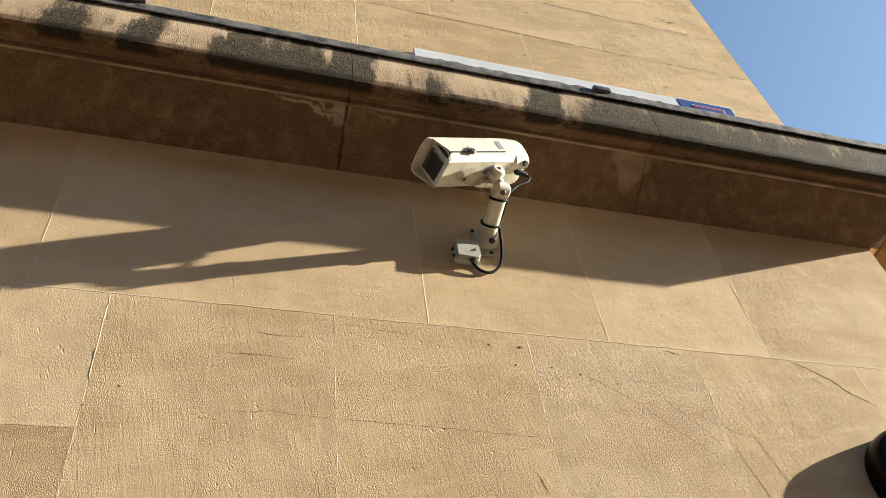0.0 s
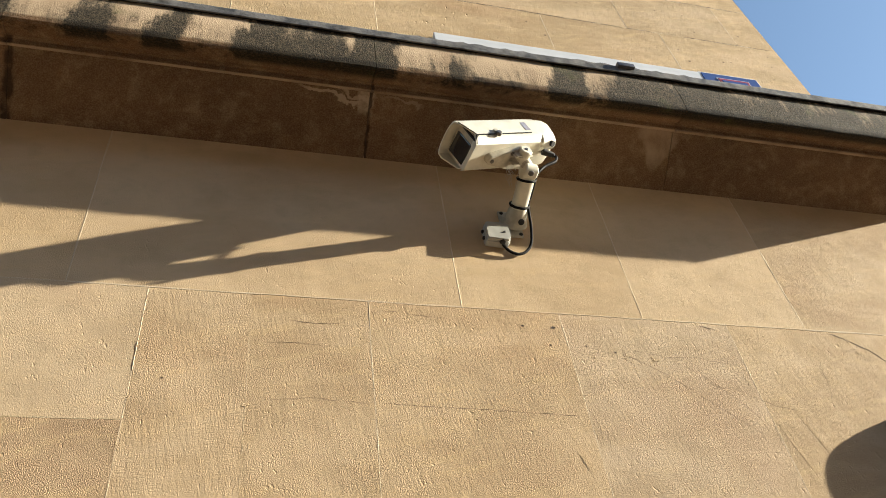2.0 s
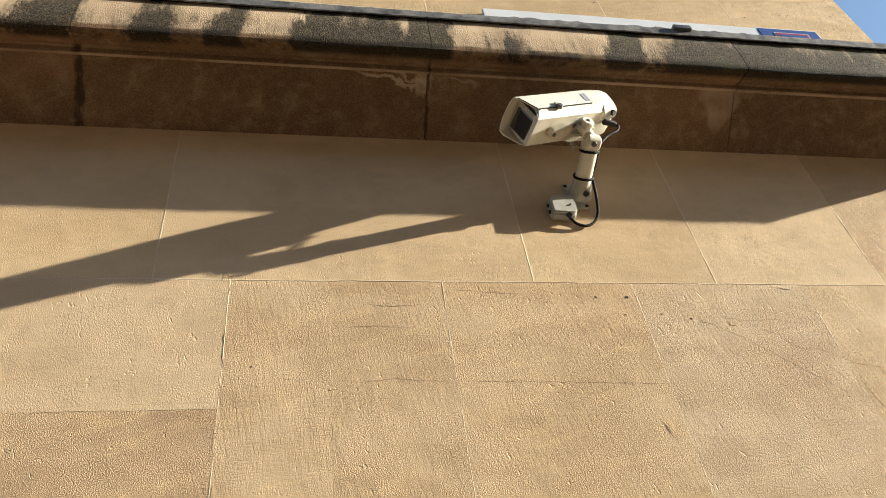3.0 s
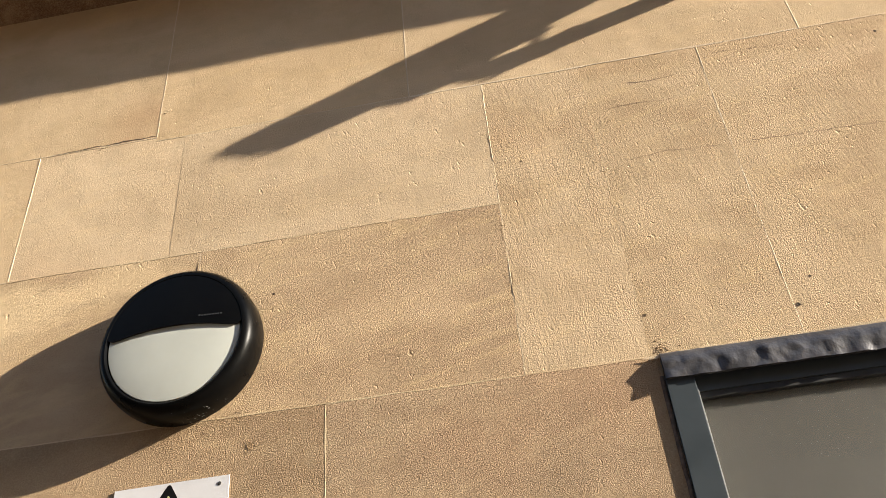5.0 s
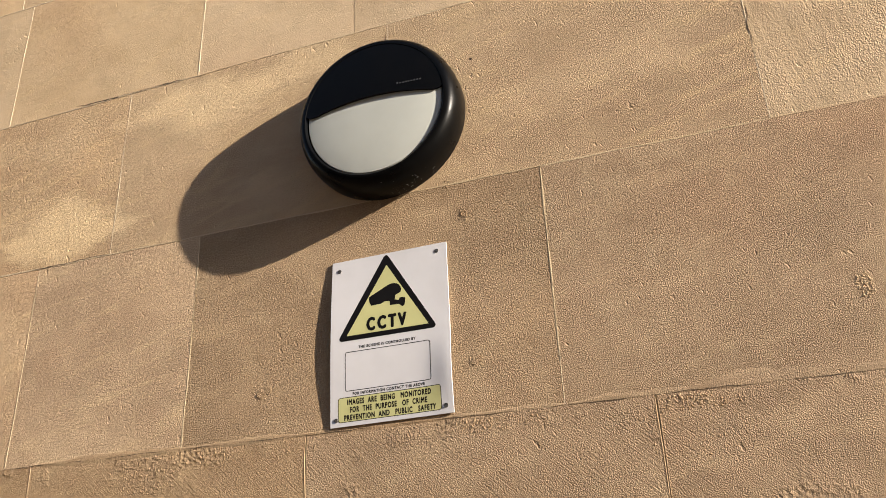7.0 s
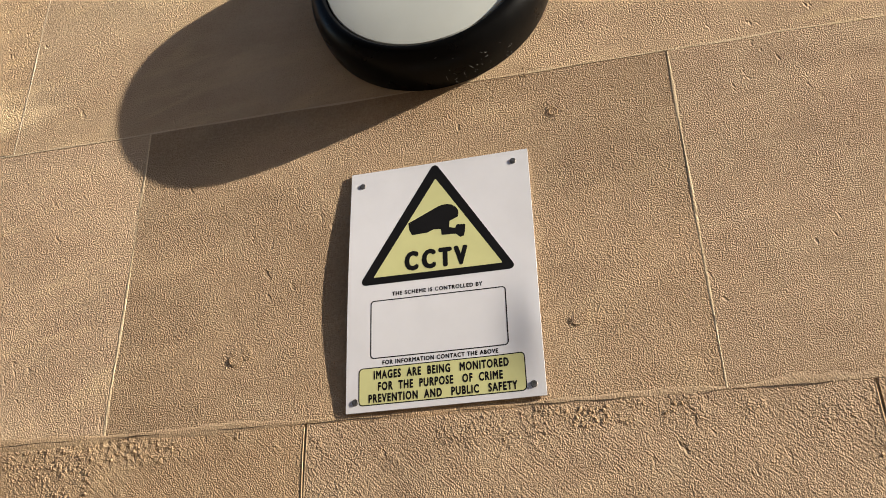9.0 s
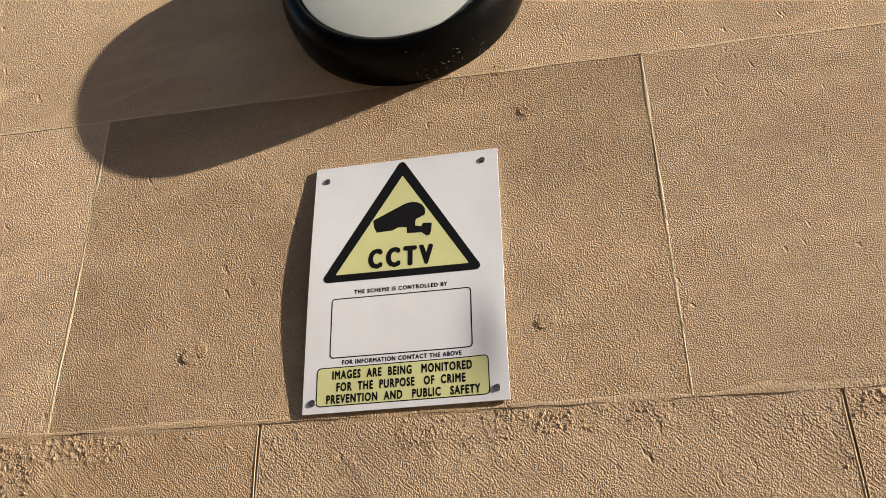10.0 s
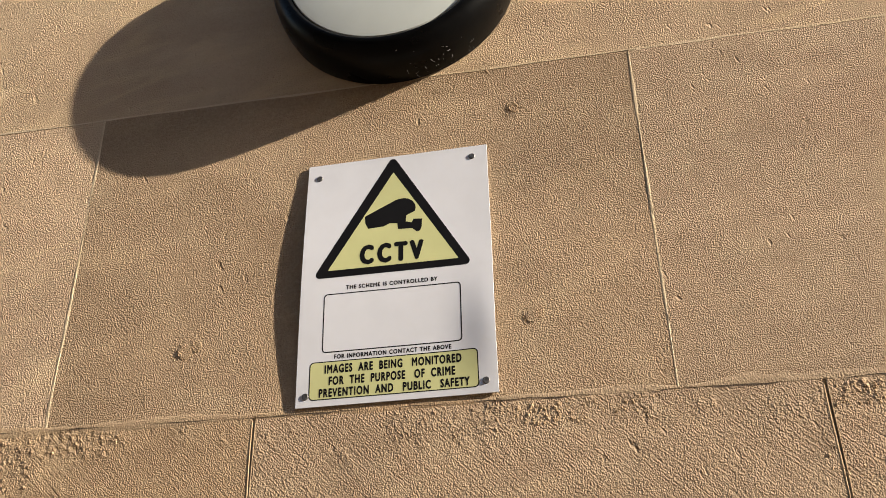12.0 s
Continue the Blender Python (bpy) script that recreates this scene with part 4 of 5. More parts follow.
# lower body, tapering to its base
bm = bmesh.new()
secs = []
for y, k in ((0.040, 1.0), (0.24, 1.0), (0.285, 1.0), (0.312, 0.985), (0.325, 0.94), (0.334, 0.85), (0.339, 0.70)):
    ring = []
    for x, z in ((-0.116, -0.030), (-0.117, -0.056), (-0.112, -0.068), (-0.102, -0.078), (-0.016, -0.078), (-0.006, -0.068), (-0.001, -0.056), (-0.002, -0.030), (-0.004, 0.000), (-0.02, 0.010), (-0.098, 0.010), (-0.114, 0.0)):
        cx, cz = -0.059, -0.030
        shift = 0.0
        if z < -0.06:
            shift = -0.016 if y < 0.05 else 0
        ring.append(bm.verts.new((cx + (x - cx) * k, y + shift, cz + (z - cz) * k)))
    secs.append(ring)
for a, b in zip(secs, secs[1:]):
    for i in range(len(a)):
        j = (i + 1) % len(a)
        bm.faces.new((a[i], a[j], b[j], b[i]))
bm.faces.new(secs[0]), bm.faces.new(secs[-1][::-1])
bmesh.ops.bevel(bm, geom=[e for e in bm.edges if e.calc_face_angle(0) > 0.9], offset=0.002, segments=2, affect="EDGES")
body = hous("body", bm, CREAM, "cream painted camera housing body")
hous("window_bezel", box(-0.110, -0.008, 0.030, 0.042, -0.070, 0.012, 0.004), CREAM_WORN, "grubby bezel round the camera window")
hous("front_window", box(-0.099, -0.033, 0.0262, 0.031, -0.060, 0.004, 0.0015), LENS, "dark glass camera window", smooth=False)
# Dark strip that paints in the shade of the gap below the cover.
hous("side_seam", box(-0.0015, 0.0022, 0.034, 0.236, -0.0560, -0.0540), RUBBER, "dark strip drawn for the shaded gap under the cover", smooth=False)
for y in (0.106,):
    bm = lathe(((0.0, 0.0), (0.0085, 0.0), (0.0085, 0.008), (0.0070, 0.010), (0.0, 0.010)), 20, Matrix.Translation((0.001, y, -0.058)) @ Euler((0, 0, radians(90))).to_matrix().to_4x4())
    hous("latch", bm, STEEL, "round steel cover latch")
    hous("latch_keeper", box(0.001, 0.007, y - 0.007, y + 0.006, -0.050, -0.040, 0.0015), CREAM_WORN)
# Thin tube added as the brown grime line on the cover's front edge.
hous("grime_line", tube([(0.0020, 0.0015, -0.004), (0.0024, 0.012, -0.021), (0.0020, 0.021, -0.037), (0.0022, 0.0300, -0.053), (-0.0005, 0.0265, -0.0640), (-0.0110, 0.0235, -0.0785)], 0.0014, 8, 6), GRIME, "dark grime line along the front edge of the cover")
hous("rating_label", box(0.0012, 0.0019, 0.222, 0.240, -0.045, -0.012), plain("grey_label", (0.30, 0.30, 0.36), 0.5), "small grey rating label", smooth=False)
hous("rear_shell", cover_bm(-0.1175, -0.0005, -0.050, -0.001, 0.021, ((0.270, 0.262, 0.99), (0.305, 0.296, 0.985), (0.326, 0.317, 0.95), (0.340, 0.331, 0.88), (0.348, 0.340, 0.74), (0.350, 0.343, 0.45), (0.3505, 0.344, 0.05)), 0.003), CREAM, "rounded cream rear shell of the housing")
hous("rear_cap", rod((-0.030, 0.268, -0.058), (-0.028, 0.332, -0.062), 0.027, 0.023, 32, 0.008), CREAM, "rounded rear cap")
# Dark stub drawn in place of the shade inside the rear hole.
hous("rear_hole", rod((-0.022, 0.305, -0.074), (-0.016, 0.306, -0.0885), 0.0085, 0.0085, 18, 0.001), RUBBER, "dark stub drawn for the open rear hole")
hous("cable_gland", rod((-0.046, 0.285, -0.082), (-0.046, 0.318, -0.104), 0.0105, 0.0075, 18, 0.003), RUBBER, "black cable gland")
# mounting foot under the housing
SWAP = Matrix(((1, 0, 0, 0), (0, 0, 1, 0), (0, 1, 0, 0), (0, 0, 0, 1)))
foot = [(-0.058 + 0.014 * math.cos(a), 0.088 + 0.014 * math.sin(a)) for a in [math.pi * (1 + k / 8) for k in range(9)]]
foot = foot + [(-0.022, 0.165), (-0.020, 0.215), (-0.096, 0.215), (-0.094, 0.165)]
bm = prism(foot, -0.097, -0.076, m=SWAP)
bmesh.ops.bevel(bm, geom=list(bm.edges), offset=0.002, segments=2, affect="EDGES")
hous("mounting_foot", bm, CREAM_WORN, "cream tapered mounting foot")
hous("gasket", box(-0.0125, -0.0095, 0.0225, 0.034, -0.066, 0.0), RUBBER, "dark gasket of the front window", smooth=False)
for x in (-0.056, -0.034):
    bm = prism([(x - 0.004, -0.088), (x + 0.004, -0.088), (x + 0.004, -0.118), (x - 0.004, -0.118)], 0.150, 0.215)
    bmesh.ops.bevel(bm, geom=list(bm.edges), offset=0.003, segments=2, affect="EDGES")
    hous("cheek", bm, CREAM_WORN, "worn cream cheek of the swivel")
hous("pivot", rod((-0.061, 0.188, -0.104), (-0.016, 0.188, -0.104), 0.0185, 0.0185, 28, 0.003), CREAM, "round swivel pivot")
hous("pivot_screw", rod((-0.017, 0.188, -0.104), (-0.0135, 0.188, -0.104), 0.006, 0.005, 14, 0.001), STEEL, "steel pivot screw")
for x, y in ((-0.058, 0.088), (-0.034, 0.150)):
    hous("foot_screw", rod((x, y, -0.095), (x, y, -0.1005), 0.006, 0.006, 14, 0.001), STEEL)

# bracket: base plate, arm, elbow
KNEE = Vector((0.686, 1.222, 3.232))
PIVOT = HOUSE @ Vector((-0.042, 0.188, -0.104))
bm = box(BASE.x - 0.042, BASE.x + 0.020, WALL - 0.009, WALL - 0.0008, BASE.z - 0.052, BASE.z + 0.052, 0.004)
under(cctv, part("base_plate", bm, CREAM_WORN, None, "cream base plate screwed to the wall", True))
for dx, dz in ((-0.033, 0.041), (0.011, 0.043), (-0.033, -0.041), (0.011, -0.043)):
    p = Vector((BASE.x + dx, WALL - 0.009, BASE.z + dz))
    under(cctv, part("bolt", rod(p, p + Vector((0, -0.004, 0)), 0.006, 0.005, 12, 0.001), RUBBER))
under(cctv, part("arm_socket", rod(BASE + Vector((0, -0.006, 0)), BASE.lerp(KNEE, 0.38), 0.036, 0.025, 32, 0.004), CREAM_WORN, None, "flared foot of the arm", True))
# A dark stub on the arm's foot gives the cable hole its shade.
p = BASE.lerp(KNEE, 0.22) + Vector((0.006, 0, -0.027))
under(cctv, part("arm_hole", rod(p, p + Vector((0.0015, -0.002, -0.008)), 0.009, 0.009, 18, 0.001), RUBBER, None, "dark stub drawn for the cable hole"))
under(cctv, part("arm", rod(BASE.lerp(KNEE, 0.30), BASE.lerp(KNEE, 1.0), 0.0235, 0.0225, 32, 0.003), CREAM, None, "cream tubular arm", True))
bm = rod(KNEE + Vector((-0.020, -0.004, 0.0)), KNEE + Vector((0.020, 0.004, 0.0)), 0.0235, 0.0235, 32, 0.004)
under(cctv, part("elbow", bm, CREAM, None, "rounded elbow of the arm", True))
p = KNEE + Vector((-0.002, -0.012, -0.024))
under(cctv, part("elbow_screw", rod(p, p + Vector((0, -0.002, -0.005)), 0.008, 0.007, 16, 0.001), STEEL))
under(cctv, part("link", rod(KNEE + Vector((0, -0.004, 0.006)), PIVOT, 0.0165, 0.015, 24, 0.003), CREAM_WORN, None, "link between elbow and swivel", True))


def ring_round(p, axis, radius, r):
    axis = axis.normalized()
    s = axis.orthogonal().normalized()
    t = axis.cross(s)
    return tube([p + radius * (s * math.cos(k * math.tau / 12) + t * math.sin(k * math.tau / 12)) for k in range(13)], r, 8, 4)


ARM = KNEE - BASE
for f, rad in ((0.40, 0.0265), (0.86, 0.0250)):
    under(cctv, part("cable_tie", ring_round(BASE.lerp(KNEE, f), ARM + Vector((0, 0, 0.05 if f > 0.5 else 0.03)), rad, 0.0036), CABLE, None, "black cable tie round the arm", True))
G = HOUSE @ Vector((-0.046, 0.316, -0.103))
right = Vector((0.0245, 0, -0.002))
cable_pts = [G, G + Vector((0.006, 0.0, -0.008)), G + Vector((-0.004, 0.0, -0.030)), G.lerp(KNEE + right, 0.62) + Vector((0.004, -0.002, -0.002)), BASE.lerp(KNEE, 0.98) + right + Vector((0.002, 0, 0.002)), BASE.lerp(KNEE, 0.85) + right, BASE.lerp(KNEE, 0.6) + right, BASE.lerp(KNEE, 0.42) + right,
             Vector((0.724, 1.362, 3.172)), Vector((0.722, 1.382, 3.125)), Vector((0.706, 1.390, 3.096)), Vector((0.680, 1.392, 3.081)), Vector((0.652, 1.388, 3.086)), Vector((0.634, 1.382, 3.104))]
under(cctv, part("cable", tube(cable_pts, 0.0042, 10), CABLE, None, "black camera cable looped down to the junction box", True))

# cobweb threads between the arm and the foot
rng = random.Random(8)
bm = bmesh.new()
for k in range(16):
    a = PIVOT + Vector((-0.02 + rng.uniform(-0.045, 0.01), rng.uniform(-0.01, 0.02), -0.012 - rng.uniform(0.0, 0.02)))
    b = BASE.lerp(KNEE, rng.uniform(0.45, 0.95)) + Vector((-0.022, 0, rng.uniform(-0.01, 0.01)))
    f0 = rng.uniform(0.0, 0.5)
    p, q = a.lerp(b, f0), a.lerp(b, f0 + rng.uniform(0.25, 0.5))
    tube([p, p.lerp(q, 0.5) + Vector((0, 0, -0.004)), q], 0.00035, 5, 3, bm)
under(cctv, part("cobweb", bm, BRIGHT, None, "torn grey cobweb threads"))

# ---- junction box ----
jbox = thing("junction_box", "grey plastic junction box beside the camera bracket", "junction box", (0.615, WALL, 3.135))
jx, jz = 0.623, 3.140
bm = bmesh.new()
prof = [(a * 0.86, b * 0.90) for a, b in ((-0.040, -0.036), (0.030, -0.040), (0.041, -0.028), (0.040, 0.034), (0.030, 0.042), (-0.034, 0.042), (-0.041, 0.034), (-0.042, -0.028))]
bm = prism([(jx + a, jz + b) for a, b in prof], WALL - 0.026, WALL - 0.0008)
bmesh.ops.bevel(bm, geom=list(bm.edges), offset=0.003, segments=2, affect="EDGES")
under(jbox, part("body", bm, GREY_PVC, smooth=True))
bm = prism([(jx + a * 0.96, jz + b * 0.96) for a, b in prof], WALL - 0.036, WALL - 0.0264)
bmesh.ops.bevel(bm, geom=list(bm.edges), offset=0.0025, segments=2, affect="EDGES")
under(jbox, part("lid", bm, GREY_PVC, None, "lighter clip-on lid", smooth=True))
p = Vector((jx + 0.013, WALL - 0.0365, jz - 0.004))
bm = prism([(p.x - 0.007, p.z - 0.006), (p.x + 0.007, p.z + 0.006), (p.x + 0.006, p.z - 0.003)], p.y - 0.001, p.y + 0.002)
under(jbox, part("arrow_mark", bm, RUBBER))
under(jbox, part("cable_entry", rod((jx + 0.008, WALL - 0.022, jz - 0.028), (jx + 0.010, WALL - 0.028, jz - 0.038), 0.008, 0.008, 18, 0.002), RUBBER, None, "black rubber cable entry"))
for dz in (-0.012, 0.014):
    under(jbox, part("knockout", rod((jx - 0.031, WALL - 0.014, jz + dz), (jx - 0.041, WALL - 0.014, jz + dz), 0.006, 0.005, 14, 0.001), RUBBER, None, "rubber knockout plug"))

# ---- small marks of wear on the wall ----
rng = random.Random(21)


def crumbs(x, z, spread, count, name, label, mat, steep=0.33, even=False):
    """A loose patch of rough crumbs: an old plugged hole or a broken spot."""
    bm = bmesh.new()
    for _ in range(count * 2):
        a, d = rng.uniform(0, math.tau), abs(rng.gauss(0, spread))
        if even:
            d = 1.7 * spread * math.sqrt(rng.random())
        cx, cz = x + d * math.cos(a) * (0.62 if even else 1), z + d * math.sin(a)
        r = rng.uniform(0.0012, 0.0032)
        h = 0.0003 + r * rng.uniform(0.03, steep)
        rim = [bm.verts.new((cx + r * math.cos(k * math.tau / 6) * rng.uniform(0.6, 1.3), WALL + 0.0002, cz + r * math.sin(k * math.tau / 6) * rng.uniform(0.6, 1.3))) for k in range(6)]
        tip = bm.verts.new((cx + rng.uniform(-0.3, 0.3) * r, WALL - h, cz + rng.uniform(-0.3, 0.3) * r))
        for k in range(6):
            bm.faces.new((rim[k], rim[(k + 1) % 6], tip))
    return part(name, bm, mat, wall, label)


def dark_pit(x, z, r):
    """A small hole in the face, drawn as a flat dark uneven spot in place of its inner shade."""
    bm = bmesh.new()
    n = 9
    rim = [bm.verts.new((x + r * math.cos(k * math.tau / n) * rng.uniform(0.7, 1.2), WALL - 0.0006, z + r * 0.8 * math.sin(k * math.tau / n) * rng.uniform(0.7, 1.2))) for k in range(n)]
    bm.faces.new(rim)
    return part("pit", bm, RECESS_SHADE, wall)


for x, z, sp, n in ((-0.771, 2.055, 0.006, 45), (-0.768, 1.786, 0.006, 45), (-1.164, 1.779, 0.009, 60), (-0.020, 2.560, 0.004, 22), (-1.046, 2.972, 0.006, 40)):
    mat = STONE_LOW if z < 2.1 else STONE_PALE
    mound(x, z, sp * 1.3, 0.0004, rng, mat, "plugged_hole", "rough mortar plug in an old fixing hole")
    mound(x + sp * 1.5, z + sp * 0.6, sp * 1.1, 0.0, rng, mat, "plug_lump", "low lump of mortar beside the plug")
    crumbs(x - sp * 0.2, z, sp * 0.9, n, "plug_crumbs", "loose crumbs in an old fixing hole", mat, 0.22)
for x, z, r in ((0.640, 2.826, 0.0045), (0.722, 2.826, 0.006), (0.702, 2.768, 0.0035), (0.798, 2.770, 0.0035), (0.872, 2.755, 0.004), (-0.188, 2.621, 0.003), (-0.739, 2.379, 0.004), (0.262, 2.18, 0.005), (-0.012, 2.204, 0.004), (0.30, 2.235, 0.003), (-0.765, 2.060, 0.0015), (-0.762, 1.790, 0.0012)):
    dark_pit(x, z, r)
for x, z, sp, n in ((0.90, 2.745, 0.016, 60), (0.97, 2.735, 0.012, 30), (0.81, 2.735, 0.012, 24), (1.62, 2.80, 0.02, 40), (-0.247, 2.57, 0.008, 30), (-0.25, 2.46, 0.010, 30), (-0.25, 2.80, 0.007, 20), (-1.2, 2.885, 0.012, 40), (0.0, 2.13, 0.012, 40), (-0.80, 2.117, 0.010, 14)):
    crumbs(x, z, sp, n, "spalled_patch", "rough broken stone", STONE if z > 2.3 else STONE_LOW)
for x0, x1, z in ((1.22, 1.62, 4.986), (1.60, 2.23, 4.984), (0.60, 1.20, 4.613), (1.05, 1.62, 4.611), (1.75, 2.2, 4.612)):
    crack([(x0, z), ((x0 + x1) / 2, z + 0.002), (x1, z)], 0.0055, rng, RECESS_SHADE, jag=0.004)
crack([(1.92, 5.10), (1.97, 5.085), (2.02, 5.10)], 0.012, rng, RECESS_SHADE, jag=0.008)
crack([(0.82, 4.45), (0.95, 4.44), (1.03, 4.45)], 0.004, rng, STONE_PALE, "ridge", 0.004, 0.001)
for k in range(46):
    dark_pit(rng.uniform(0.5, 2.2), rng.uniform(4.28, 5.35), rng.uniform(0.0025, 0.0065))
crack([(1.02, 2.74), (1.09, 2.70), (1.16, 2.63), (1.22, 2.55), (1.25, 2.49)], 0.0009, rng, RECESS_SHADE)
crack([(1.47, 2.76), (1.46, 2.68), (1.43, 2.60)], 0.0010, rng, RECESS_SHADE)
crack([(1.14, 2.866), (1.20, 2.852)], 0.004, rng, RECESS_SHADE)
crack([(1.50, 2.985), (1.53, 2.965)], 0.004, rng, RECESS_SHADE)
crumbs(-0.180, 1.820, 0.011, 130, "scar", "spalled scar in the stone face", STONE, 0.5, True)
crack([(1.555, 2.868), (1.60, 2.850), (1.66, 2.815), (1.70, 2.775), (1.775, 2.73)], 0.0035, rng, RECESS_SHADE)
crack([(0.704, 2.475), (0.717, 2.447), (0.726, 2.420)], 0.010, rng, STONE_PALE, "ridge", 0.004, 0.0030)
for run in (((-0.250, 2.872), (-0.247, 2.78)), ((-0.251, 2.73), (-0.252, 2.66), (-0.247, 2.61)), ((-0.245, 2.575), (-0.249, 2.53)), ((-0.252, 2.47), (-0.250, 2.40)), ((-0.247, 2.35), (-0.248, 2.26))):
    crack(run, 0.0024, rng, RECESS_SHADE, jag=0.005)
crack([(0.93, 2.765), (1.02, 2.748), (1.10, 2.752), (1.20, 2.735)], 0.0007, rng, RECESS_SHADE)
crack([(1.10, 2.66), (1.18, 2.655), (1.26, 2.61), (1.33, 2.60)], 0.0007, rng, RECESS_SHADE)
crack([(0.06, 2.80), (0.13, 2.795), (0.20, 2.80)], 0.0016, rng, RECESS_SHADE)
crack([(0.27, 2.85), (0.36, 2.84), (0.45, 2.835)], 0.0010, rng, RECESS_SHADE)
crack([(0.00, 2.73), (0.08, 2.735), (0.17, 2.728)], 0.0012, rng, RECESS_SHADE)
for run in (((1.238, 2.60), (1.262, 2.50), (1.29, 2.40)), ((1.31, 2.62), (1.345, 2.50), (1.37, 2.40))):
    crack(run, 0.0035, rng, STONE, "tool_ridge", 0.002, 0.0011)
crack([(0.27, 2.575), (0.42, 2.572), (0.60, 2.566), (0.74, 2.560)], 0.0010, rng, RECESS_SHADE)
crack([(0.02, 2.575), (0.12, 2.585), (0.25, 2.572)], 0.0010, rng, RECESS_SHADE)
crack([(0.88, 2.76), (1.0, 2.69), (1.10, 2.60), (1.20, 2.52)], 0.0011, rng, RECESS_SHADE)
crack([(-1.37, 2.889), (-1.2, 2.892), (-1.05, 2.895)], 0.0045, rng, RECESS_SHADE, jag=0.005)
crack([(-1.7, 2.524), (-1.543, 2.519), (-1.40, 2.520)], 0.0035, rng, RECESS_SHADE, jag=0.003)
crack([(-0.092, 1.72), (-0.086, 1.66), (-0.090, 1.60), (-0.082, 1.52)], 0.005, rng, RECESS_SHADE, jag=0.006)
crack([(-1.75, 2.118), (-1.62, 2.119), (-1.55, 2.119)], 0.003, rng, RECESS_SHADE)
for k in range(26):
    x, z = rng.uniform(-1.6, 1.6), rng.uniform(1.62, 2.85)
    if -0.01 < x < 1.13 and z < 2.13:
        continue
    if abs(x + 0.92) < 0.2 and abs(z - 2.277) < 0.2:
        continue
    if -1.06 < x < -0.78 and z < 2.03:
        continue
    L = rng.uniform(0.006, 0.022)
    a = rng.uniform(-0.4, 0.4) + (0 if rng.random() < 0.5 else 1.4)
    crack([(x, z), (x + L * math.cos(a), z + L * math.sin(a))], 0.0022, rng, RECESS_SHADE, "chip")



def spalled(x0, x1, z0, z1, count, rng, size=1.0):
    """Broken, crumbly stone along a worn arris."""
    bm = bmesh.new()
    for _ in range(int(count * 1.2)):
        x, z = rng.uniform(x0, x1), rng.uniform(z0, z1)
        r = rng.uniform(0.0012, 0.0036) * size
        h = 0.0002 + r * rng.uniform(0.02, 0.30)
        n = 6
        rim = [bm.verts.new((x + r * math.cos(k * math.tau / n) * rng.uniform(0.6, 1.3), WALL + 0.0002, z + r * math.sin(k * math.tau / n) * rng.uniform(0.6, 1.3))) for k in range(n)]
        tip = bm.verts.new((x + rng.uniform(-0.3, 0.3) * r, WALL - h, z + rng.uniform(-0.3, 0.3) * r))
        for k in range(n):
            bm.faces.new((rim[k], rim[(k + 1) % n], tip))
    return part("spalled_patch", bm, STONE_TOOLED, wall, "crumbling spalled stone along a joint")


rng = random.Random(33)
for x0, x1, z0, z1, n in ((-0.485, -0.375, 1.672, 1.692, 120), (-1.47, -1.37, 1.625, 1.685, 150), (-0.93, -0.80, 1.664, 1.692, 110), (-0.80, -0.66, 1.672, 1.693, 70), (-0.075, -0.008, 1.655, 1.694, 90), (-1.36, -1.22, 1.672, 1.692, 60), (-0.52, -0.40, 1.60, 1.69, 30)):
    spalled(x0, x1, z0, z1, n, rng)
for x0, x1, z0, z1, n in ((-1.405, -1.332, 1.632, 1.682, 70), (-1.45, -1.36, 1.668, 1.690, 40), (-0.478, -0.415, 1.678, 1.695, 45), (-0.79, -0.72, 1.672, 1.692, 30)):
    spalled(x0, x1, z0, z1, n * 2, rng, 1.25)

# ---- ashlar blocks ----
rng = random.Random(12)
for z0, z1, xs, mat in COURSES:
    for a, b in zip(xs, xs[1:]):
        part("block", ashlar(a, b, z0, z1, mat, rng), mat, wall)
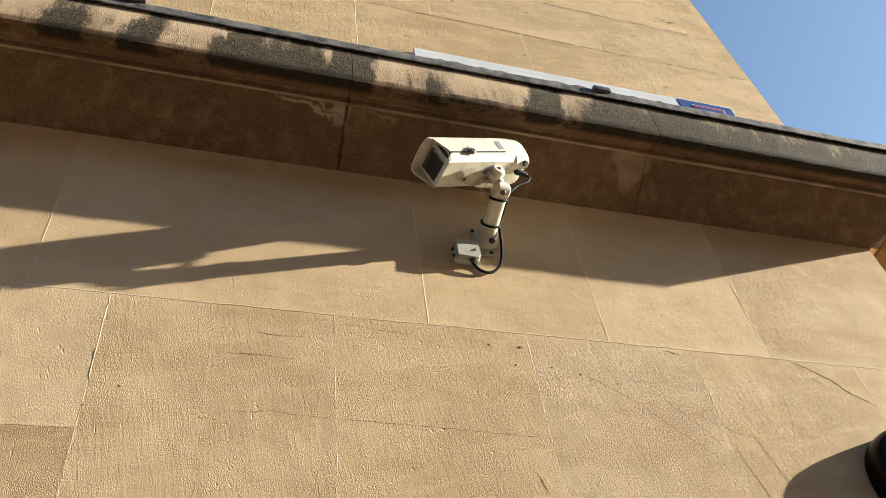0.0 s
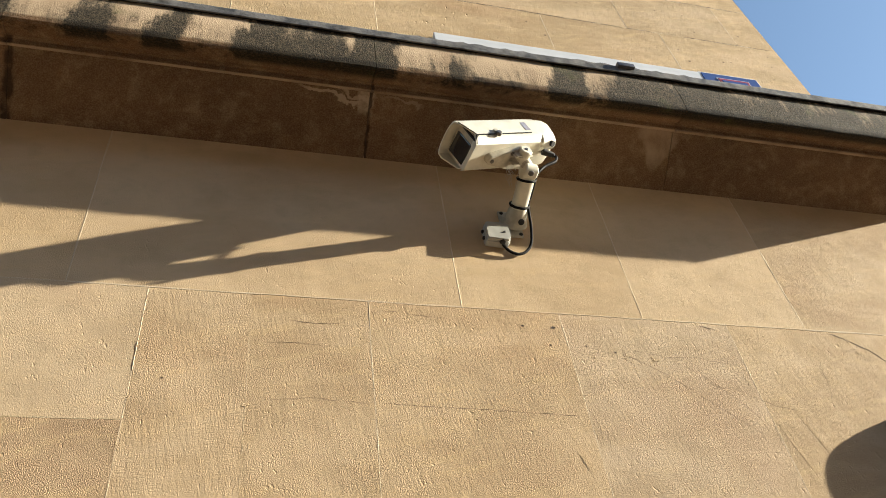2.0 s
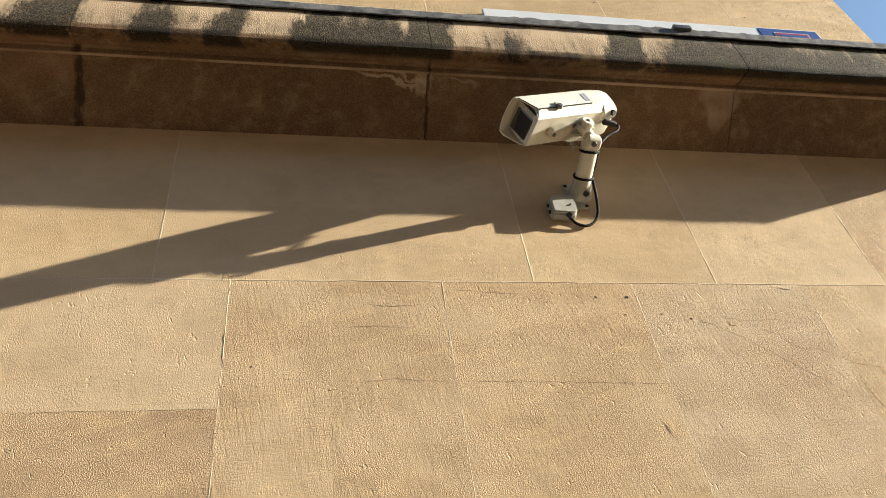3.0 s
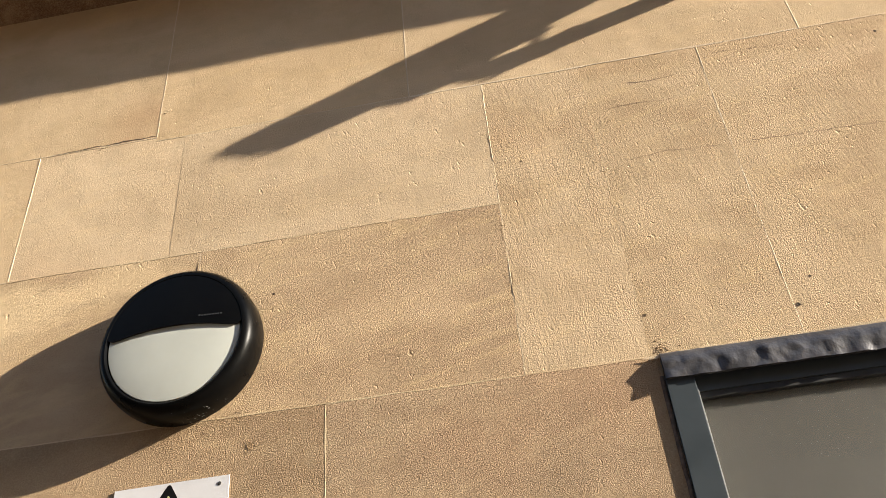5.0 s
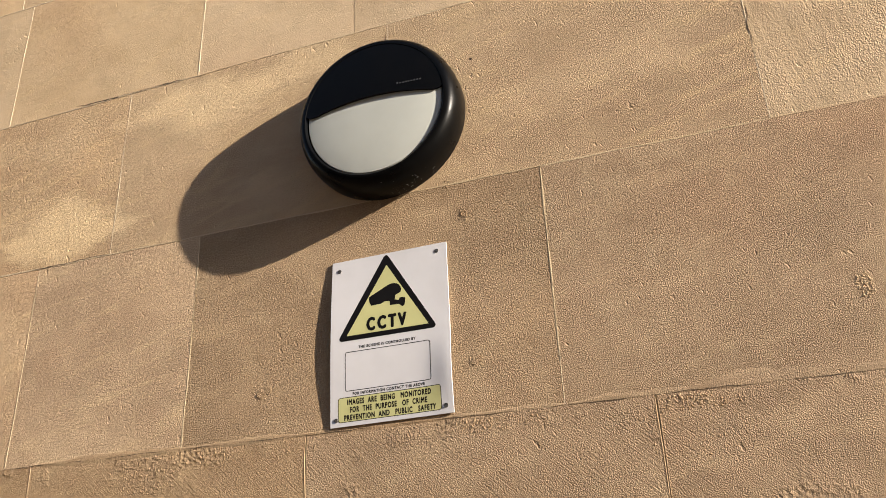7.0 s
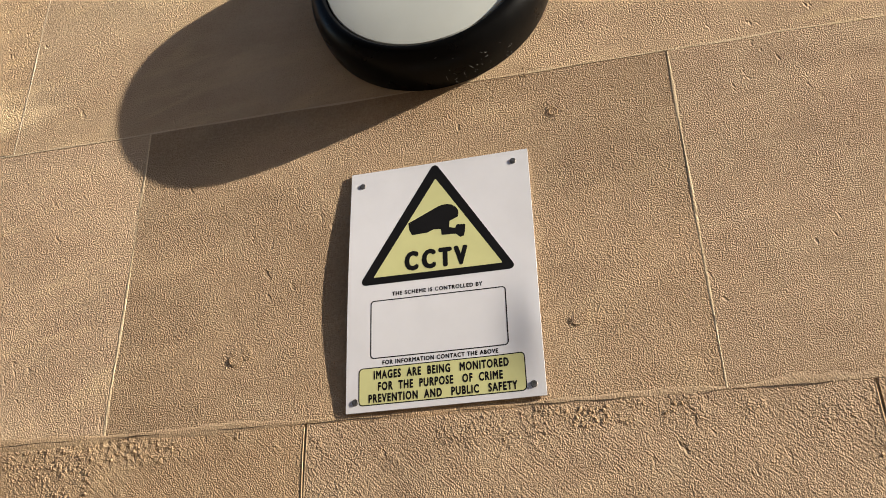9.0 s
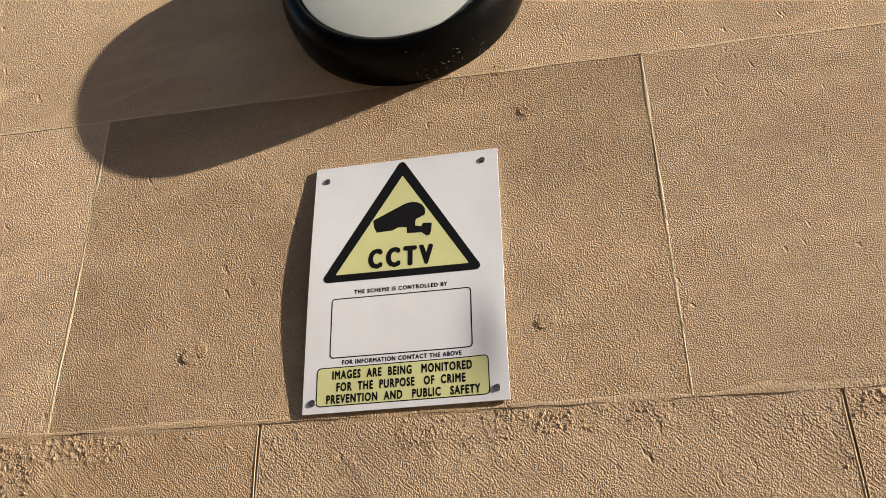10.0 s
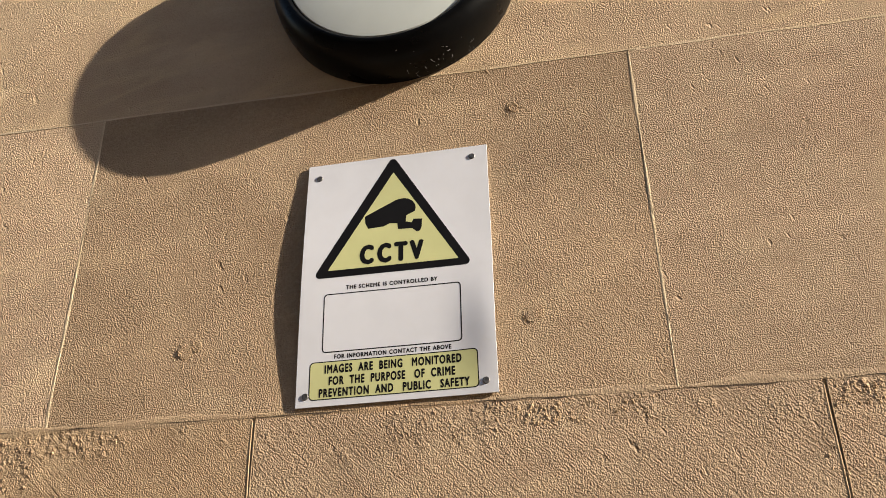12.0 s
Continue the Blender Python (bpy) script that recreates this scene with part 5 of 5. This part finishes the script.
# pointing: joints that stand between blocks
rng = random.Random(5)
done = set()
for z0, z1, xs, mat in COURSES:
    for x in xs[1:-1] if xs[-1] in (CORNER, UPPER_CORNER, WIN[0]) else xs[1:]:
        if 1.2 < z1 < 5.5 and mat is not STONE_TOOLED:
            if x in (-0.985, -0.020):
                crack([(x, z0 + 0.02), (x + 0.003, (z0 + z1) / 2), (x, z1 - 0.03)], 0.0018, rng, MORTAR, "mortar_joint", 0.003, 0.0003)
            else:
                mortar(((x, z0 + 0.002), (x, z1 - 0.002)), 0.0036 if z1 > 2.9 else 0.0028 if z1 > 2.2 else 0.0031, rng, MORTAR_PALE if z1 > 2.2 else MORTAR)
        elif 1.2 < z1 < 1.8:
            mortar(((x - 0.0016, z0 + 0.002), (x - 0.0009, z1 - 0.004)), 0.0014, rng, POINTING)
            mortar(((x + 0.0019, z0 + 0.002), (x + 0.0022, z1 - 0.006)), 0.0010, rng, POINTING)
    for z in (z0,):
        if 1.2 < z < 5.4:
            step = [x for x in xs]
            for a, b in zip(step, step[1:]):
                if z == 1.698:
                    at = a
                    while at < b - 0.01:
                        to = min(b, at + rng.uniform(0.03, 0.16))
                        crack([(at, z), ((at + to) / 2, z + rng.uniform(-0.0012, 0.0012)), (to, z)], 0.0015, rng, RECESS_SHADE, jag=0.0022)
                        at = to + rng.uniform(0.004, 0.05)
                    continue
                mortar(((a, z), (b, z)), 0.0034 if z == 2.876 and a > -0.5 else 0.0020, rng, MORTAR_PALE if z > 2.8 else MORTAR)
crack([(-0.912, 2.516), (-0.914, 2.47), (-0.911, 2.43)], 0.0028, rng, RECESS_SHADE)
mortar(((WIN[0], WIN[3] + 0.001), (WIN[0] - 0.62, 2.118)), 0.0024, rng)
rng = random.Random(41)
for x0, x1, lo, hi in ((-0.62, -0.40, 0.002, 0.012), (-0.46, -0.05, 0.004, 0.026), (-1.66, -1.30, 0.012, 0.010), (-1.34, -1.07, 0.007, 0.008), (-1.10, -0.80, 0.006, 0.006), (-0.84, -0.63, 0.003, 0.008)):
    smear(x0, x1, 1.699, lo, hi, rng)
# blocks of the side wall
for k in range(18):
    z0 = k * 0.41
    ys = [WALL + 0.05 + 0.0, 2.0 + 0.3 * (k % 2), 2.9 + 0.3 * (k % 2), 3.8 + 0.3 * (k % 2), 4.7, 5.8, 7.0]
    for a, b in zip(ys, ys[1:]):
        bm = box(CORNER - 0.03, CORNER + 0.0005, a + 0.002, b - 0.002, z0 + 0.002, z0 + 0.408, 0.0015, 1)
        part("block", bm, STONE_UPPER, side)
